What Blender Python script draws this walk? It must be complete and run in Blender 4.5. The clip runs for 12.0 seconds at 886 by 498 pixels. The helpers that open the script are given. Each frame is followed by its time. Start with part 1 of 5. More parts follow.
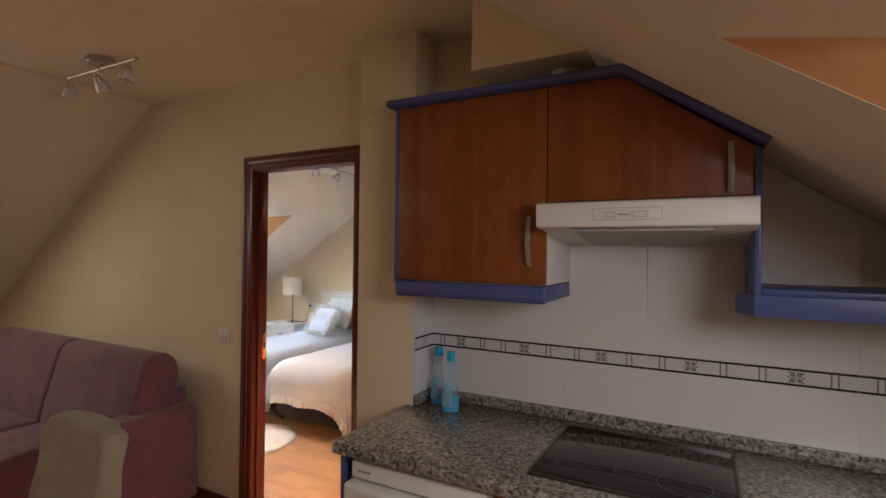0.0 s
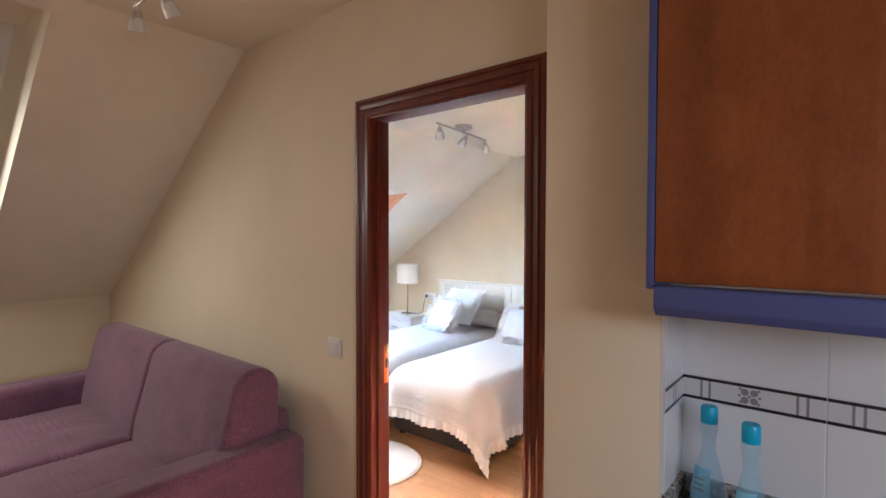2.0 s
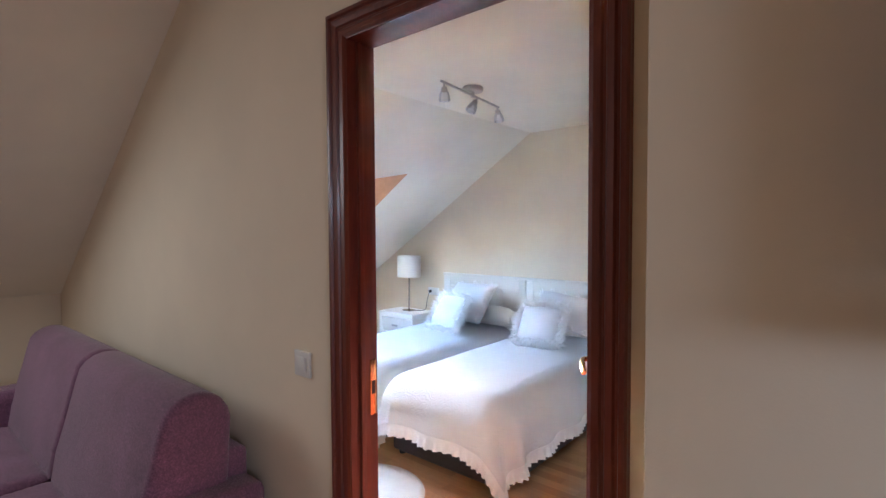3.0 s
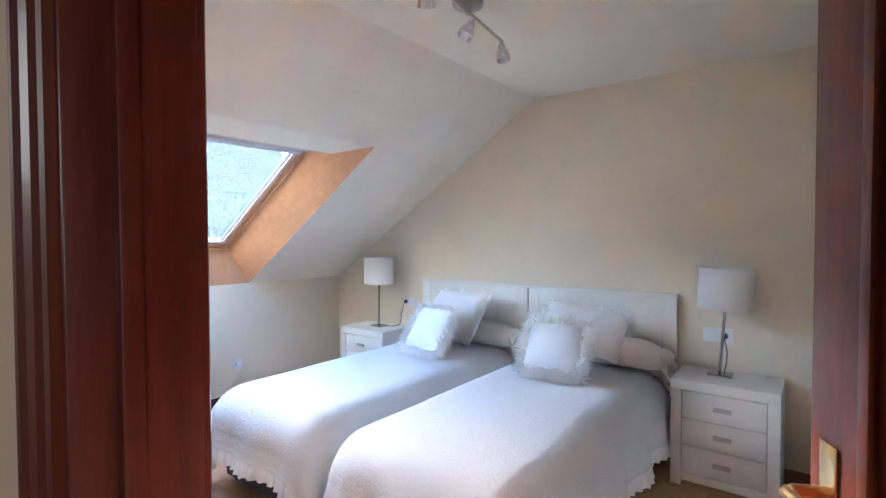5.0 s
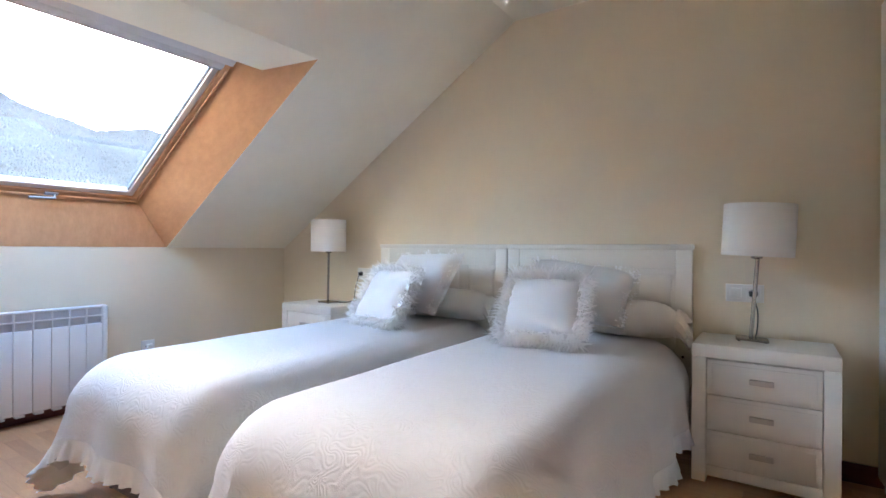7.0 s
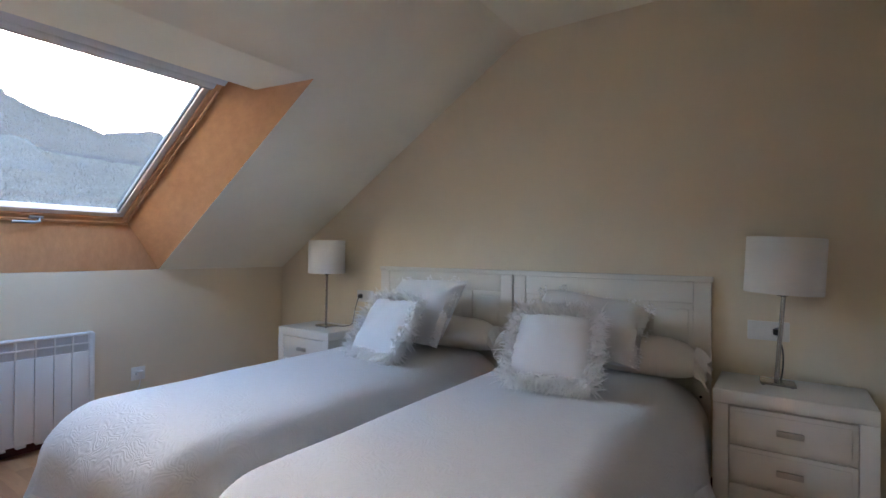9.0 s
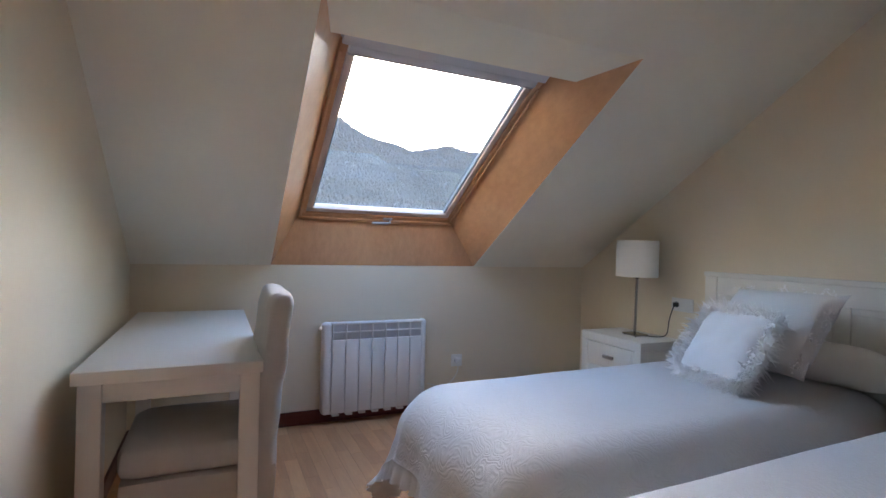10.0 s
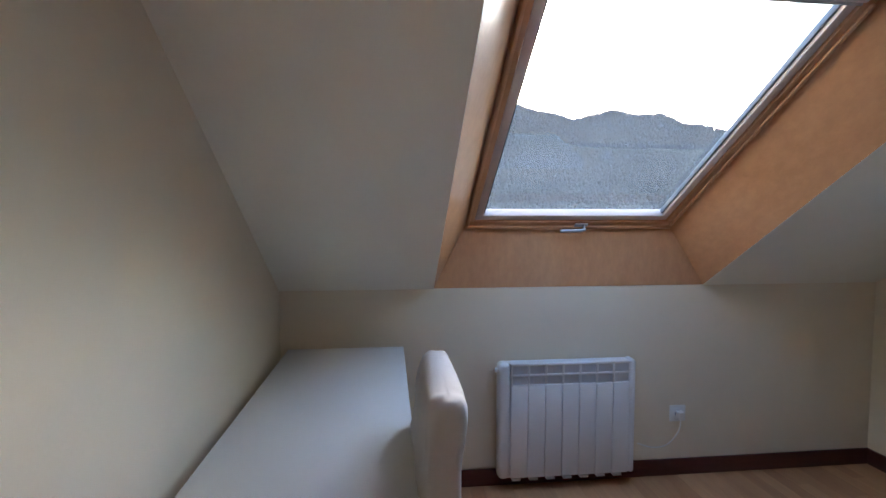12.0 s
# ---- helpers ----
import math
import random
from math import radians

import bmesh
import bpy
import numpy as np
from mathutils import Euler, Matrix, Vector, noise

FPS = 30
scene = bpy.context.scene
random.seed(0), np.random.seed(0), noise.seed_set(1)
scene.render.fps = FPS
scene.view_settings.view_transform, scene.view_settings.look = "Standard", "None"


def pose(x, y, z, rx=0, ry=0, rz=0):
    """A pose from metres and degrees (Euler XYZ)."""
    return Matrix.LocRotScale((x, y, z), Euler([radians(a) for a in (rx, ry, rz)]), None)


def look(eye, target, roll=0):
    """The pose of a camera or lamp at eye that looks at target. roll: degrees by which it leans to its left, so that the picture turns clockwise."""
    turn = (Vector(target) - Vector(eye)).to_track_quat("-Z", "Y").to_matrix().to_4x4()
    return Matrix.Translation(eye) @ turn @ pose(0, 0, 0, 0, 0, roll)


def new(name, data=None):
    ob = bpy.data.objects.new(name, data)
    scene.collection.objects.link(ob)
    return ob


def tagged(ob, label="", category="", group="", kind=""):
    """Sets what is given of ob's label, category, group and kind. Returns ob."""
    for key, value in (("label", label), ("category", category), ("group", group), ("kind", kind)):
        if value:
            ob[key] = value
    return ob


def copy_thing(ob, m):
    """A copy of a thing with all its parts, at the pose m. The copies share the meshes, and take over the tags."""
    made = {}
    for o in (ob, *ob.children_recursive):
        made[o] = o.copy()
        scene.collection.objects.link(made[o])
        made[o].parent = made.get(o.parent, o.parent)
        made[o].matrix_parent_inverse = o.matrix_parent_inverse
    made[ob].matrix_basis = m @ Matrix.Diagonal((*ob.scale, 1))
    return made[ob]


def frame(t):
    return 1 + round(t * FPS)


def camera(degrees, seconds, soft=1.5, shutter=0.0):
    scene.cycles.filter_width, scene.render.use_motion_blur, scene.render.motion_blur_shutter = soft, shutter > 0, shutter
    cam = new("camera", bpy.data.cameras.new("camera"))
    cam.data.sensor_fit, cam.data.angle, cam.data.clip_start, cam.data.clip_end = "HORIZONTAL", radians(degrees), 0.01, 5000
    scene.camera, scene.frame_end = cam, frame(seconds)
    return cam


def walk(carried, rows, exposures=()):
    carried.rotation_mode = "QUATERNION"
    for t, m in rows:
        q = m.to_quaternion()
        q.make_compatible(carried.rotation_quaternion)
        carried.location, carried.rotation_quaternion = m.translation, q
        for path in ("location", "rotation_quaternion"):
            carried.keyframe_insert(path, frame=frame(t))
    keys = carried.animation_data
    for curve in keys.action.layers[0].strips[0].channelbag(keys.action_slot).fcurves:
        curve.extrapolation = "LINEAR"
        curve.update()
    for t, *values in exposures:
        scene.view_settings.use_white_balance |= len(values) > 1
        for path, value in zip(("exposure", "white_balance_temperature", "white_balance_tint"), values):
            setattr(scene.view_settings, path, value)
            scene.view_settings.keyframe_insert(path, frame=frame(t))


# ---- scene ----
# ---- camera and walk ----
cam = camera(83.9, 12.0, soft=1.5)
PATH = [
    (0, (0.171, -0.066, 1.573), (-0.767, 1.701, 1.584), 0.7),
    (0.5, (0.019, -0.004, 1.564), (-1.025, 1.7, 1.496), 0.3),
    (1, (-0.146, 0.156, 1.557), (-1.315, 1.777, 1.486), -0.0),
    (1.5, (-0.347, 0.381, 1.561), (-1.608, 1.933, 1.497), -0.0),
    (2, (-0.613, 0.575, 1.554), (-1.892, 2.112, 1.497), 0.1),
    (2.5, (-0.838, 0.782, 1.531), (-2.123, 2.312, 1.45), -0.4),
    (3, (-1.016, 1.034, 1.485), (-2.306, 2.561, 1.406), -0.3),
    (3.2, (-1.102, 1.135, 1.479), (-2.398, 2.657, 1.407), -0.2),
    (4.8, (-1.601, 1.747, 1.425), (-2.86, 3.299, 1.343), 0.3),
    (5, (-1.712, 1.833, 1.383), (-2.929, 3.42, 1.331), -0.2),
    (5.5, (-1.793, 2.06, 1.305), (-2.984, 3.667, 1.282), 0.1),
    (6, (-1.984, 2.17, 1.313), (-3.09, 3.835, 1.269), 0.2),
    (6.5, (-2.044, 2.326, 1.104), (-3.155, 3.989, 1.1), 0.3),
    (6.7, (-2.059, 2.361, 1.02), (-3.183, 4.015, 1.016), 0.3),
    (8.5, (-2.083, 2.469, 0.962), (-3.147, 4.162, 0.973), 0.5),
    (9, (-2.14, 2.517, 1.13), (-3.274, 4.164, 1.139), 0.5),
    (9.5, (-2.271, 2.523, 1.177), (-3.75, 3.87, 1.169), 0.8),
    (10, (-2.434, 2.471, 1.127), (-4.253, 3.303, 1.118), 1.5),
    (10.5, (-2.568, 2.448, 1.167), (-4.522, 2.869, 1.115), 1.3),
    (11, (-2.751, 2.481, 1.24), (-4.736, 2.659, 1.073), 0.9),
    (11.5, (-2.989, 2.491, 1.316), (-4.976, 2.648, 1.153), 0.8),
    (12, (-3.217, 2.556, 1.33), (-5.202, 2.771, 1.206), 0.0),
]
EXPOSURES = [(0.0, 5.5, 7100, 14), (0.5, 6.03, 6900, 14), (1.0, 6.3, 6400, 13), (2.0, 6.35, 6000, 12), (3.0, 6.05, 5250, 11), (5.0, 5.79, 5400, 10.0), (5.5, 5.66, 5500, 10.0), (6.0, 5.52, 5930, 11.0), (6.5, 5.54, 5980, 11.0), (8.5, 4.98, 6430, 11.5), (9.0, 4.61, 6180, 11.5), (9.5, 4.48, 6180, 12.5), (10.5, 4.35, 6030, 12.5), (11.0, 4.21, 5980, 12.5), (12.0, 4.1, 6030, 12.5)]
walk(cam, [(t, look(eye, target, roll)) for t, eye, target, roll in PATH], EXPOSURES)

# ---- daylight ----
SUN_AZIMUTH, SUN_ELEVATION = 162.3, 17.7          # degrees from +x towards +y, and above the horizon
world = bpy.data.worlds.new("sky")
scene.world = world
world.use_nodes = True
wt = world.node_tree
sky = wt.nodes.new("ShaderNodeTexSky")
sky.sky_type, sky.sun_disc = "NISHITA", False
sky.sun_elevation, sky.sun_rotation = radians(SUN_ELEVATION), radians(90 - SUN_AZIMUTH)
sky.dust_density, sky.air_density = 1.0, 1.0
wt.links.new(sky.outputs[0], wt.nodes["Background"].inputs[0])
wt.nodes["Background"].inputs[1].default_value = 0.15
sun = new("sun", bpy.data.lights.new("sun", "SUN"))
sun.data.energy, sun.data.angle, sun.data.color = 0.55, radians(4.0), (1.0, 0.90, 0.78)
az, el = radians(SUN_AZIMUTH), radians(SUN_ELEVATION)
sun.matrix_world = look((math.cos(az) * math.cos(el) * 60, math.sin(az) * math.cos(el) * 60, math.sin(el) * 60), (0, 0, 0))


def window_light(name, eye, target, width, height, watts, colour):
    lamp = new(name, bpy.data.lights.new(name, "AREA"))
    lamp.data.shape, lamp.data.size, lamp.data.size_y = "RECTANGLE", width, height
    lamp.data.energy, lamp.data.color = watts, colour
    lamp.matrix_world = look(eye, target)
    return lamp


# daylight that enters by the living room's two roof windows, whose blinds are drawn over panes that are never seen
window_light("roof_window_light", (-4.29, 0.40, 1.965), (-3.73, 0.40, 1.135), 1.2, 1.0, 0.275, (1.0, 0.92, 0.79))
window_light("kitchen_window_light", (0.94, 0.22, 1.745), (0.38, 0.22, 0.915), 1.0, 0.55, 0.38, (0.93, 0.95, 1.0))

# ---- materials ----
def mat(name, colour, rough=0.5, metal=0.0, **more):
    m = bpy.data.materials.new(name)
    m.use_nodes = True
    b = m.node_tree.nodes["Principled BSDF"]
    b.inputs["Base Color"].default_value = (*colour, 1)
    b.inputs["Roughness"].default_value, b.inputs["Metallic"].default_value = rough, metal
    for key, value in more.items():
        b.inputs[key.replace("_", " ")].default_value = value
    return m


def nodes_of(m):
    t = m.node_tree
    return t, t.nodes["Principled BSDF"]


def coords(t, scale=(1, 1, 1), kind="Object"):
    c, mp = t.nodes.new("ShaderNodeTexCoord"), t.nodes.new("ShaderNodeMapping")
    mp.inputs["Scale"].default_value = scale
    t.links.new(c.outputs[kind], mp.inputs[0])
    return mp.outputs[0]


def noise_tex(t, vec, scale, detail=4.0, rough=0.55, distort=0.0):
    n = t.nodes.new("ShaderNodeTexNoise")
    n.inputs["Scale"].default_value, n.inputs["Detail"].default_value = scale, detail
    n.inputs["Roughness"].default_value, n.inputs["Distortion"].default_value = rough, distort
    t.links.new(vec, n.inputs["Vector"])
    return n.outputs["Fac"]


def ramp(t, fac, stops):
    r = t.nodes.new("ShaderNodeValToRGB")
    while len(r.color_ramp.elements) < len(stops):
        r.color_ramp.elements.new(0.5)
    for e, (p, c) in zip(r.color_ramp.elements, stops):
        e.position, e.color = p, (*c, 1)
    t.links.new(fac, r.inputs[0])
    return r.outputs[0]


def mix_colour(t, fac, a, b, blend="MIX"):
    n = t.nodes.new("ShaderNodeMix")
    n.data_type, n.blend_type = "RGBA", blend
    for value, socket in ((fac, n.inputs[0]), (a, n.inputs[6]), (b, n.inputs[7])):
        if isinstance(value, (int, float)):
            socket.default_value = value
        elif isinstance(value, tuple):
            socket.default_value = (*value, 1)
        else:
            t.links.new(value, socket)
    return n.outputs[2]


def bump(t, b, height, strength=0.2, distance=0.01):
    n = t.nodes.new("ShaderNodeBump")
    n.inputs["Strength"].default_value, n.inputs["Distance"].default_value = strength, distance
    t.links.new(height, n.inputs["Height"])
    t.links.new(n.outputs[0], b.inputs["Normal"])
    return n


def scaled(c, k):
    return tuple(min(1, v * k) for v in c)


def painted(name, colour, rough=0.85, spread=0.05, relief=0.15, grain=220):
    """Rolled wall paint: fine roller grain, broad faint clouds."""
    m = mat(name, colour, rough)
    t, b = nodes_of(m)
    v = coords(t)
    broad = noise_tex(t, v, 1.3, 5, 0.6)
    t.links.new(ramp(t, broad, [(0.3, scaled(colour, 1 - spread)), (0.7, scaled(colour, 1 + spread))]), b.inputs["Base Color"])
    bump(t, b, noise_tex(t, v, grain, 3, 0.6), relief, 0.002)
    return m


def wooden(name, dark, light, rough=0.35, scale=(1, 1, 12), coat=0.0, figure=3.0, each=0.0):
    """Wood with long grain along the axis whose scale is small."""
    m = mat(name, light, rough)
    t, b = nodes_of(m)
    v = coords(t, scale)
    if each:
        rnd, far = t.nodes.new("ShaderNodeObjectInfo"), t.nodes.new("ShaderNodeVectorMath")
        far.operation = "MULTIPLY_ADD"
        t.links.new(rnd.outputs["Random"], far.inputs[0])
        far.inputs[1].default_value = (37, 91, 53)
        t.links.new(v, far.inputs[2])
        v = far.outputs[0]
    grain = noise_tex(t, v, figure, 6, 0.6, 0.6)
    fine = noise_tex(t, v, figure * 9, 3, 0.7)
    c = ramp(t, grain, [(0.3, dark), (0.7, light)])
    c = mix_colour(t, 0.25, c, ramp(t, fine, [(0.35, scaled(dark, 0.8)), (0.65, scaled(light, 1.1))]))
    if each:
        info = t.nodes.new("ShaderNodeObjectInfo")
        c = mix_colour(t, each, c, ramp(t, info.outputs["Random"], [(0.0, scaled(dark, 0.75)), (0.5, light), (1.0, scaled(light, 1.25))]))
    t.links.new(c, b.inputs["Base Color"])
    b.inputs["Coat Weight"].default_value, b.inputs["Coat Roughness"].default_value = coat, 0.12
    bump(t, b, fine, 0.08, 0.001)
    return m


def woven(name, colour, rough=0.9, sheen=0.3, thread=900, spread=0.12, relief=0.3):
    m = mat(name, colour, rough)
    t, b = nodes_of(m)
    v = coords(t)
    c = ramp(t, noise_tex(t, v, 5, 6, 0.65), [(0.3, scaled(colour, 1 - spread)), (0.7, scaled(colour, 1 + spread))])
    t.links.new(c, b.inputs["Base Color"])
    b.inputs["Sheen Weight"].default_value = sheen
    bump(t, b, noise_tex(t, v, thread, 2, 0.6), relief, 0.002)
    return m


WALL = painted("cream_wall_paint", (0.79, 0.69, 0.52))
CEILING = painted("pale_ceiling_paint", (0.85, 0.80, 0.665))
MAHOGANY = wooden("mahogany_varnish", (0.085, 0.014, 0.007), (0.18, 0.034, 0.014), 0.40, (14, 14, 0.9), 0.18)
MAHOGANY_FLAT = wooden("mahogany_skirting", (0.07, 0.013, 0.01), (0.13, 0.026, 0.016), 0.35, (1, 1, 14), 0.3)
CHERRY = wooden("cherry_front", (0.22, 0.056, 0.014), (0.33, 0.102, 0.031), 0.42, (3.2, 3.2, 1.5), 0.1, 4.5)
# broad veneer leaves on the cherry fronts, each a little lighter or darker
t_, b_ = nodes_of(CHERRY)
leafs = ramp(t_, noise_tex(t_, coords(t_, (9, 9, 0.2)), 1.0, 2, 0.5), [(0.40, (0.80, 0.78, 0.76)), (0.47, (0.95, 0.95, 0.95)), (0.53, (1.0, 1.0, 1.0)), (0.60, (0.86, 0.85, 0.84))])
t_.links.new(mix_colour(t_, 1.0, b_.inputs["Base Color"].links[0].from_socket, leafs, "MULTIPLY"), b_.inputs["Base Color"])
BLUE = painted("blue_laminate", (0.075, 0.098, 0.28), 0.4, 0.03, 0.05)
WHITE_MELAMINE = painted("white_melamine", (0.74, 0.73, 0.70), 0.45, 0.02, 0.03)
LACQUER = painted("ivory_lacquer", (0.80, 0.77, 0.70), 0.4, 0.02, 0.05)
DESK_WHITE = painted("desk_white", (0.74, 0.72, 0.68), 0.35, 0.02, 0.03)
ENAMEL = painted("white_enamel", (0.80, 0.80, 0.79), 0.35, 0.015, 0.03)
PLASTIC = mat("white_plastic", (0.78, 0.77, 0.73), 0.4)
PINE = wooden("varnished_pine", (0.50, 0.24, 0.105), (0.60, 0.32, 0.155), 0.42, (1.0, 2.2, 1.0), 0.15, 1.6)
NICKEL = mat("brushed_nickel", (0.55, 0.52, 0.48), 0.33, 1.0)
LAMP_STEEL = mat("lamp_steel", (0.36, 0.345, 0.33), 0.26, 1.0)
ALUMINIUM = mat("grey_aluminium", (0.42, 0.44, 0.48), 0.45, 0.6)
BRASS = mat("polished_brass", (0.83, 0.58, 0.26), 0.18, 1.0)
BLACK = mat("black_rubber", (0.02, 0.02, 0.02), 0.5)
FLOOR = wooden("beech_laminate", (0.47, 0.225, 0.10), (0.64, 0.34, 0.158), 0.33, (1.2, 14, 1), 0.25, 3.0, 0.32)
GROUT = painted("floor_gap", (0.20, 0.12, 0.06), 0.8)
TILE = mat("white_glazed_tile", (0.74, 0.76, 0.80), 0.12)
t_, b_ = nodes_of(TILE)
bump(t_, b_, noise_tex(t_, coords(t_), 9, 3), 0.06, 0.01)
JOINT = painted("tile_grout", (0.74, 0.75, 0.77), 0.6)
TILE_LINE = mat("tile_black_line", (0.025, 0.025, 0.035), 0.25)
TILE_GREY = mat("tile_grey_motif", (0.25, 0.25, 0.29), 0.25)
BORDER = mat("border_tile_glaze", (0.66, 0.67, 0.70), 0.16)
FILTER = mat("pale_filter_metal", (0.58, 0.59, 0.60), 0.5, 0.3)
SOFA = woven("plum_velour", (0.178, 0.080, 0.132), 0.85, 0.3, 320, 0.22, 0.6)
t_, b_ = nodes_of(SOFA)
fleck = ramp(t_, noise_tex(t_, coords(t_), 170, 4, 0.75), [(0.34, (0.45, 0.43, 0.45)), (0.5, (1.0, 1.0, 1.0)), (0.66, (1.9, 1.8, 1.85))])
t_.links.new(mix_colour(t_, 0.75, b_.inputs["Base Color"].links[0].from_socket, fleck, "MULTIPLY"), b_.inputs["Base Color"])
BASE_FABRIC = woven("dark_brown_cloth", (0.06, 0.045, 0.042), 0.9, 0.1)
OLIVE = woven("khaki_chair_cover", (0.36, 0.315, 0.225), 0.9, 0.2, 420, 0.15, 0.5)
OFFWHITE = woven("off_white_chair_cover", (0.47, 0.445, 0.425), 0.9, 0.2, 400, 0.06)
COTTON = woven("white_cotton", (0.78, 0.77, 0.755), 0.9, 0.25, 600, 0.02, 0.2)
IVORY_COTTON = woven("ivory_cotton", (0.80, 0.76, 0.69), 0.9, 0.25, 600, 0.02, 0.2)
FEATHER = mat("white_feather", (0.95, 0.94, 0.92), 0.8)
t_, b_ = nodes_of(FEATHER)
thin, both = t_.nodes.new("ShaderNodeBsdfTranslucent"), t_.nodes.new("ShaderNodeMixShader")
thin.inputs["Color"].default_value = (0.92, 0.91, 0.89, 1)
both.inputs[0].default_value = 0.45
t_.links.new(b_.outputs[0], both.inputs[1])
t_.links.new(thin.outputs[0], both.inputs[2])
t_.links.new(both.outputs[0], t_.nodes["Material Output"].inputs[0])
SHAG = woven("cream_rug_pile", (0.72, 0.68, 0.60), 0.95, 0.3, 300, 0.1, 0.8)

# quilted bedspread: embossed scrolls
SPREAD = mat("quilted_white_cotton", (0.65, 0.645, 0.64), 0.85)
t_, b_ = nodes_of(SPREAD)
v_ = coords(t_)
curl = noise_tex(t_, v_, 13.5, 1.2, 0.4, 0.8)
sine = t_.nodes.new("ShaderNodeMath")
sine.operation = "SINE"
times = t_.nodes.new("ShaderNodeMath")
times.operation = "MULTIPLY"
times.inputs[1].default_value = 64.0
t_.links.new(curl, times.inputs[0])
t_.links.new(times.outputs[0], sine.inputs[0])
fine_ = noise_tex(t_, v_, 260, 2)
add_ = t_.nodes.new("ShaderNodeMath")
add_.operation = "MULTIPLY_ADD"
t_.links.new(fine_, add_.inputs[0])
add_.inputs[1].default_value = 0.8
t_.links.new(sine.outputs[0], add_.inputs[2])
bump(t_, b_, add_.outputs[0], 0.20, 0.003)
b_.inputs["Sheen Weight"].default_value = 0.2

# speckled granite
GRANITE = mat("speckled_granite", (0.3, 0.3, 0.3), 0.18)
t_, b_ = nodes_of(GRANITE)
v_ = coords(t_)
blot = noise_tex(t_, v_, 75, 5, 0.65)
c_ = ramp(t_, blot, [(0.36, (0.02, 0.02, 0.022)), (0.45, (0.13, 0.125, 0.125)), (0.53, (0.30, 0.285, 0.27)), (0.64, (0.52, 0.50, 0.48))])
peb = t_.nodes.new("ShaderNodeTexVoronoi")
peb.inputs["Scale"].default_value = 95
t_.links.new(v_, peb.inputs["Vector"])
c_ = mix_colour(t_, 0.45, c_, ramp(t_, peb.outputs["Color"], [(0.25, (0.03, 0.03, 0.03)), (0.5, (0.22, 0.21, 0.20)), (0.8, (0.5, 0.48, 0.46))]))
t_.links.new(c_, b_.inputs["Base Color"])

HOB_GLASS = mat("black_ceramic_glass", (0.012, 0.012, 0.014), 0.06)
HOB_TRIM = mat("dark_steel_trim", (0.10, 0.10, 0.105), 0.35, 0.8)
HOB_RING = mat("hob_ring_print", (0.07, 0.07, 0.075), 0.2)
FROST = mat("frosted_glass", (0.86, 0.86, 0.85), 0.55, 0.0, Transmission_Weight=0.35)
SHADE = woven("white_lamp_shade", (0.82, 0.79, 0.73), 0.9, 0.1, 350, 0.02, 0.5)
BOTTLE = mat("clear_plastic", (0.30, 0.66, 0.86), 0.1, 0.0, Alpha=0.28)
LIQUID = mat("blue_cleaner", (0.005, 0.42, 0.82), 0.12)
CAP = mat("cyan_cap", (0.004, 0.42, 0.70), 0.35)
PAPER = mat("bottle_label", (0.22, 0.52, 0.72), 0.4)
INK = mat("grey_print", (0.22, 0.24, 0.28), 0.5)

# dusty window glass
GLASS = bpy.data.materials.new("dusty_window_glass")
GLASS.use_nodes = True
t_ = GLASS.node_tree
t_.nodes.remove(t_.nodes["Principled BSDF"])
out_ = t_.nodes["Material Output"]
clear = t_.nodes.new("ShaderNodeBsdfTransparent")
gloss = t_.nodes.new("ShaderNodeBsdfGlossy")
gloss.inputs["Roughness"].default_value = 0.02
dust = t_.nodes.new("ShaderNodeBsdfTranslucent")
dust.inputs["Color"].default_value = (0.68, 0.77, 0.88, 1)
v_ = coords(t_)
spots = t_.nodes.new("ShaderNodeTexVoronoi")
spots.inputs["Scale"].default_value = 20
t_.links.new(v_, spots.inputs["Vector"])
dots = ramp(t_, spots.outputs["Distance"], [(0.0, (0.16, 0.16, 0.16)), (0.035, (0.08, 0.08, 0.08)), (0.055, (0.0, 0.0, 0.0))])
gate = ramp(t_, noise_tex(t_, v_, 9, 3), [(0.48, (0, 0, 0)), (0.66, (1, 1, 1))])
dots = mix_colour(t_, 1.0, dots, gate, "MULTIPLY")
veil = ramp(t_, noise_tex(t_, v_, 3, 6, 0.7), [(0.3, (0.013, 0.013, 0.013)), (0.75, (0.022, 0.022, 0.022))])
wipe = ramp(t_, noise_tex(t_, coords(t_, (26, 4, 26)), 2.4, 3, 0.6, 2.2), [(0.60, (0, 0, 0)), (0.62, (0.012, 0.012, 0.012)), (0.645, (0, 0, 0))])
amount = mix_colour(t_, 1.0, mix_colour(t_, 1.0, veil, dots, "ADD"), wipe, "ADD")
m1, m2 = t_.nodes.new("ShaderNodeMixShader"), t_.nodes.new("ShaderNodeMixShader")
t_.links.new(amount, m1.inputs[0])
t_.links.new(clear.outputs[0], m1.inputs[1])
t_.links.new(dust.outputs[0], m1.inputs[2])
m2.inputs[0].default_value = 0.05
t_.links.new(m1.outputs[0], m2.inputs[1])
t_.links.new(gloss.outputs[0], m2.inputs[2])
t_.links.new(m2.outputs[0], out_.inputs[0])

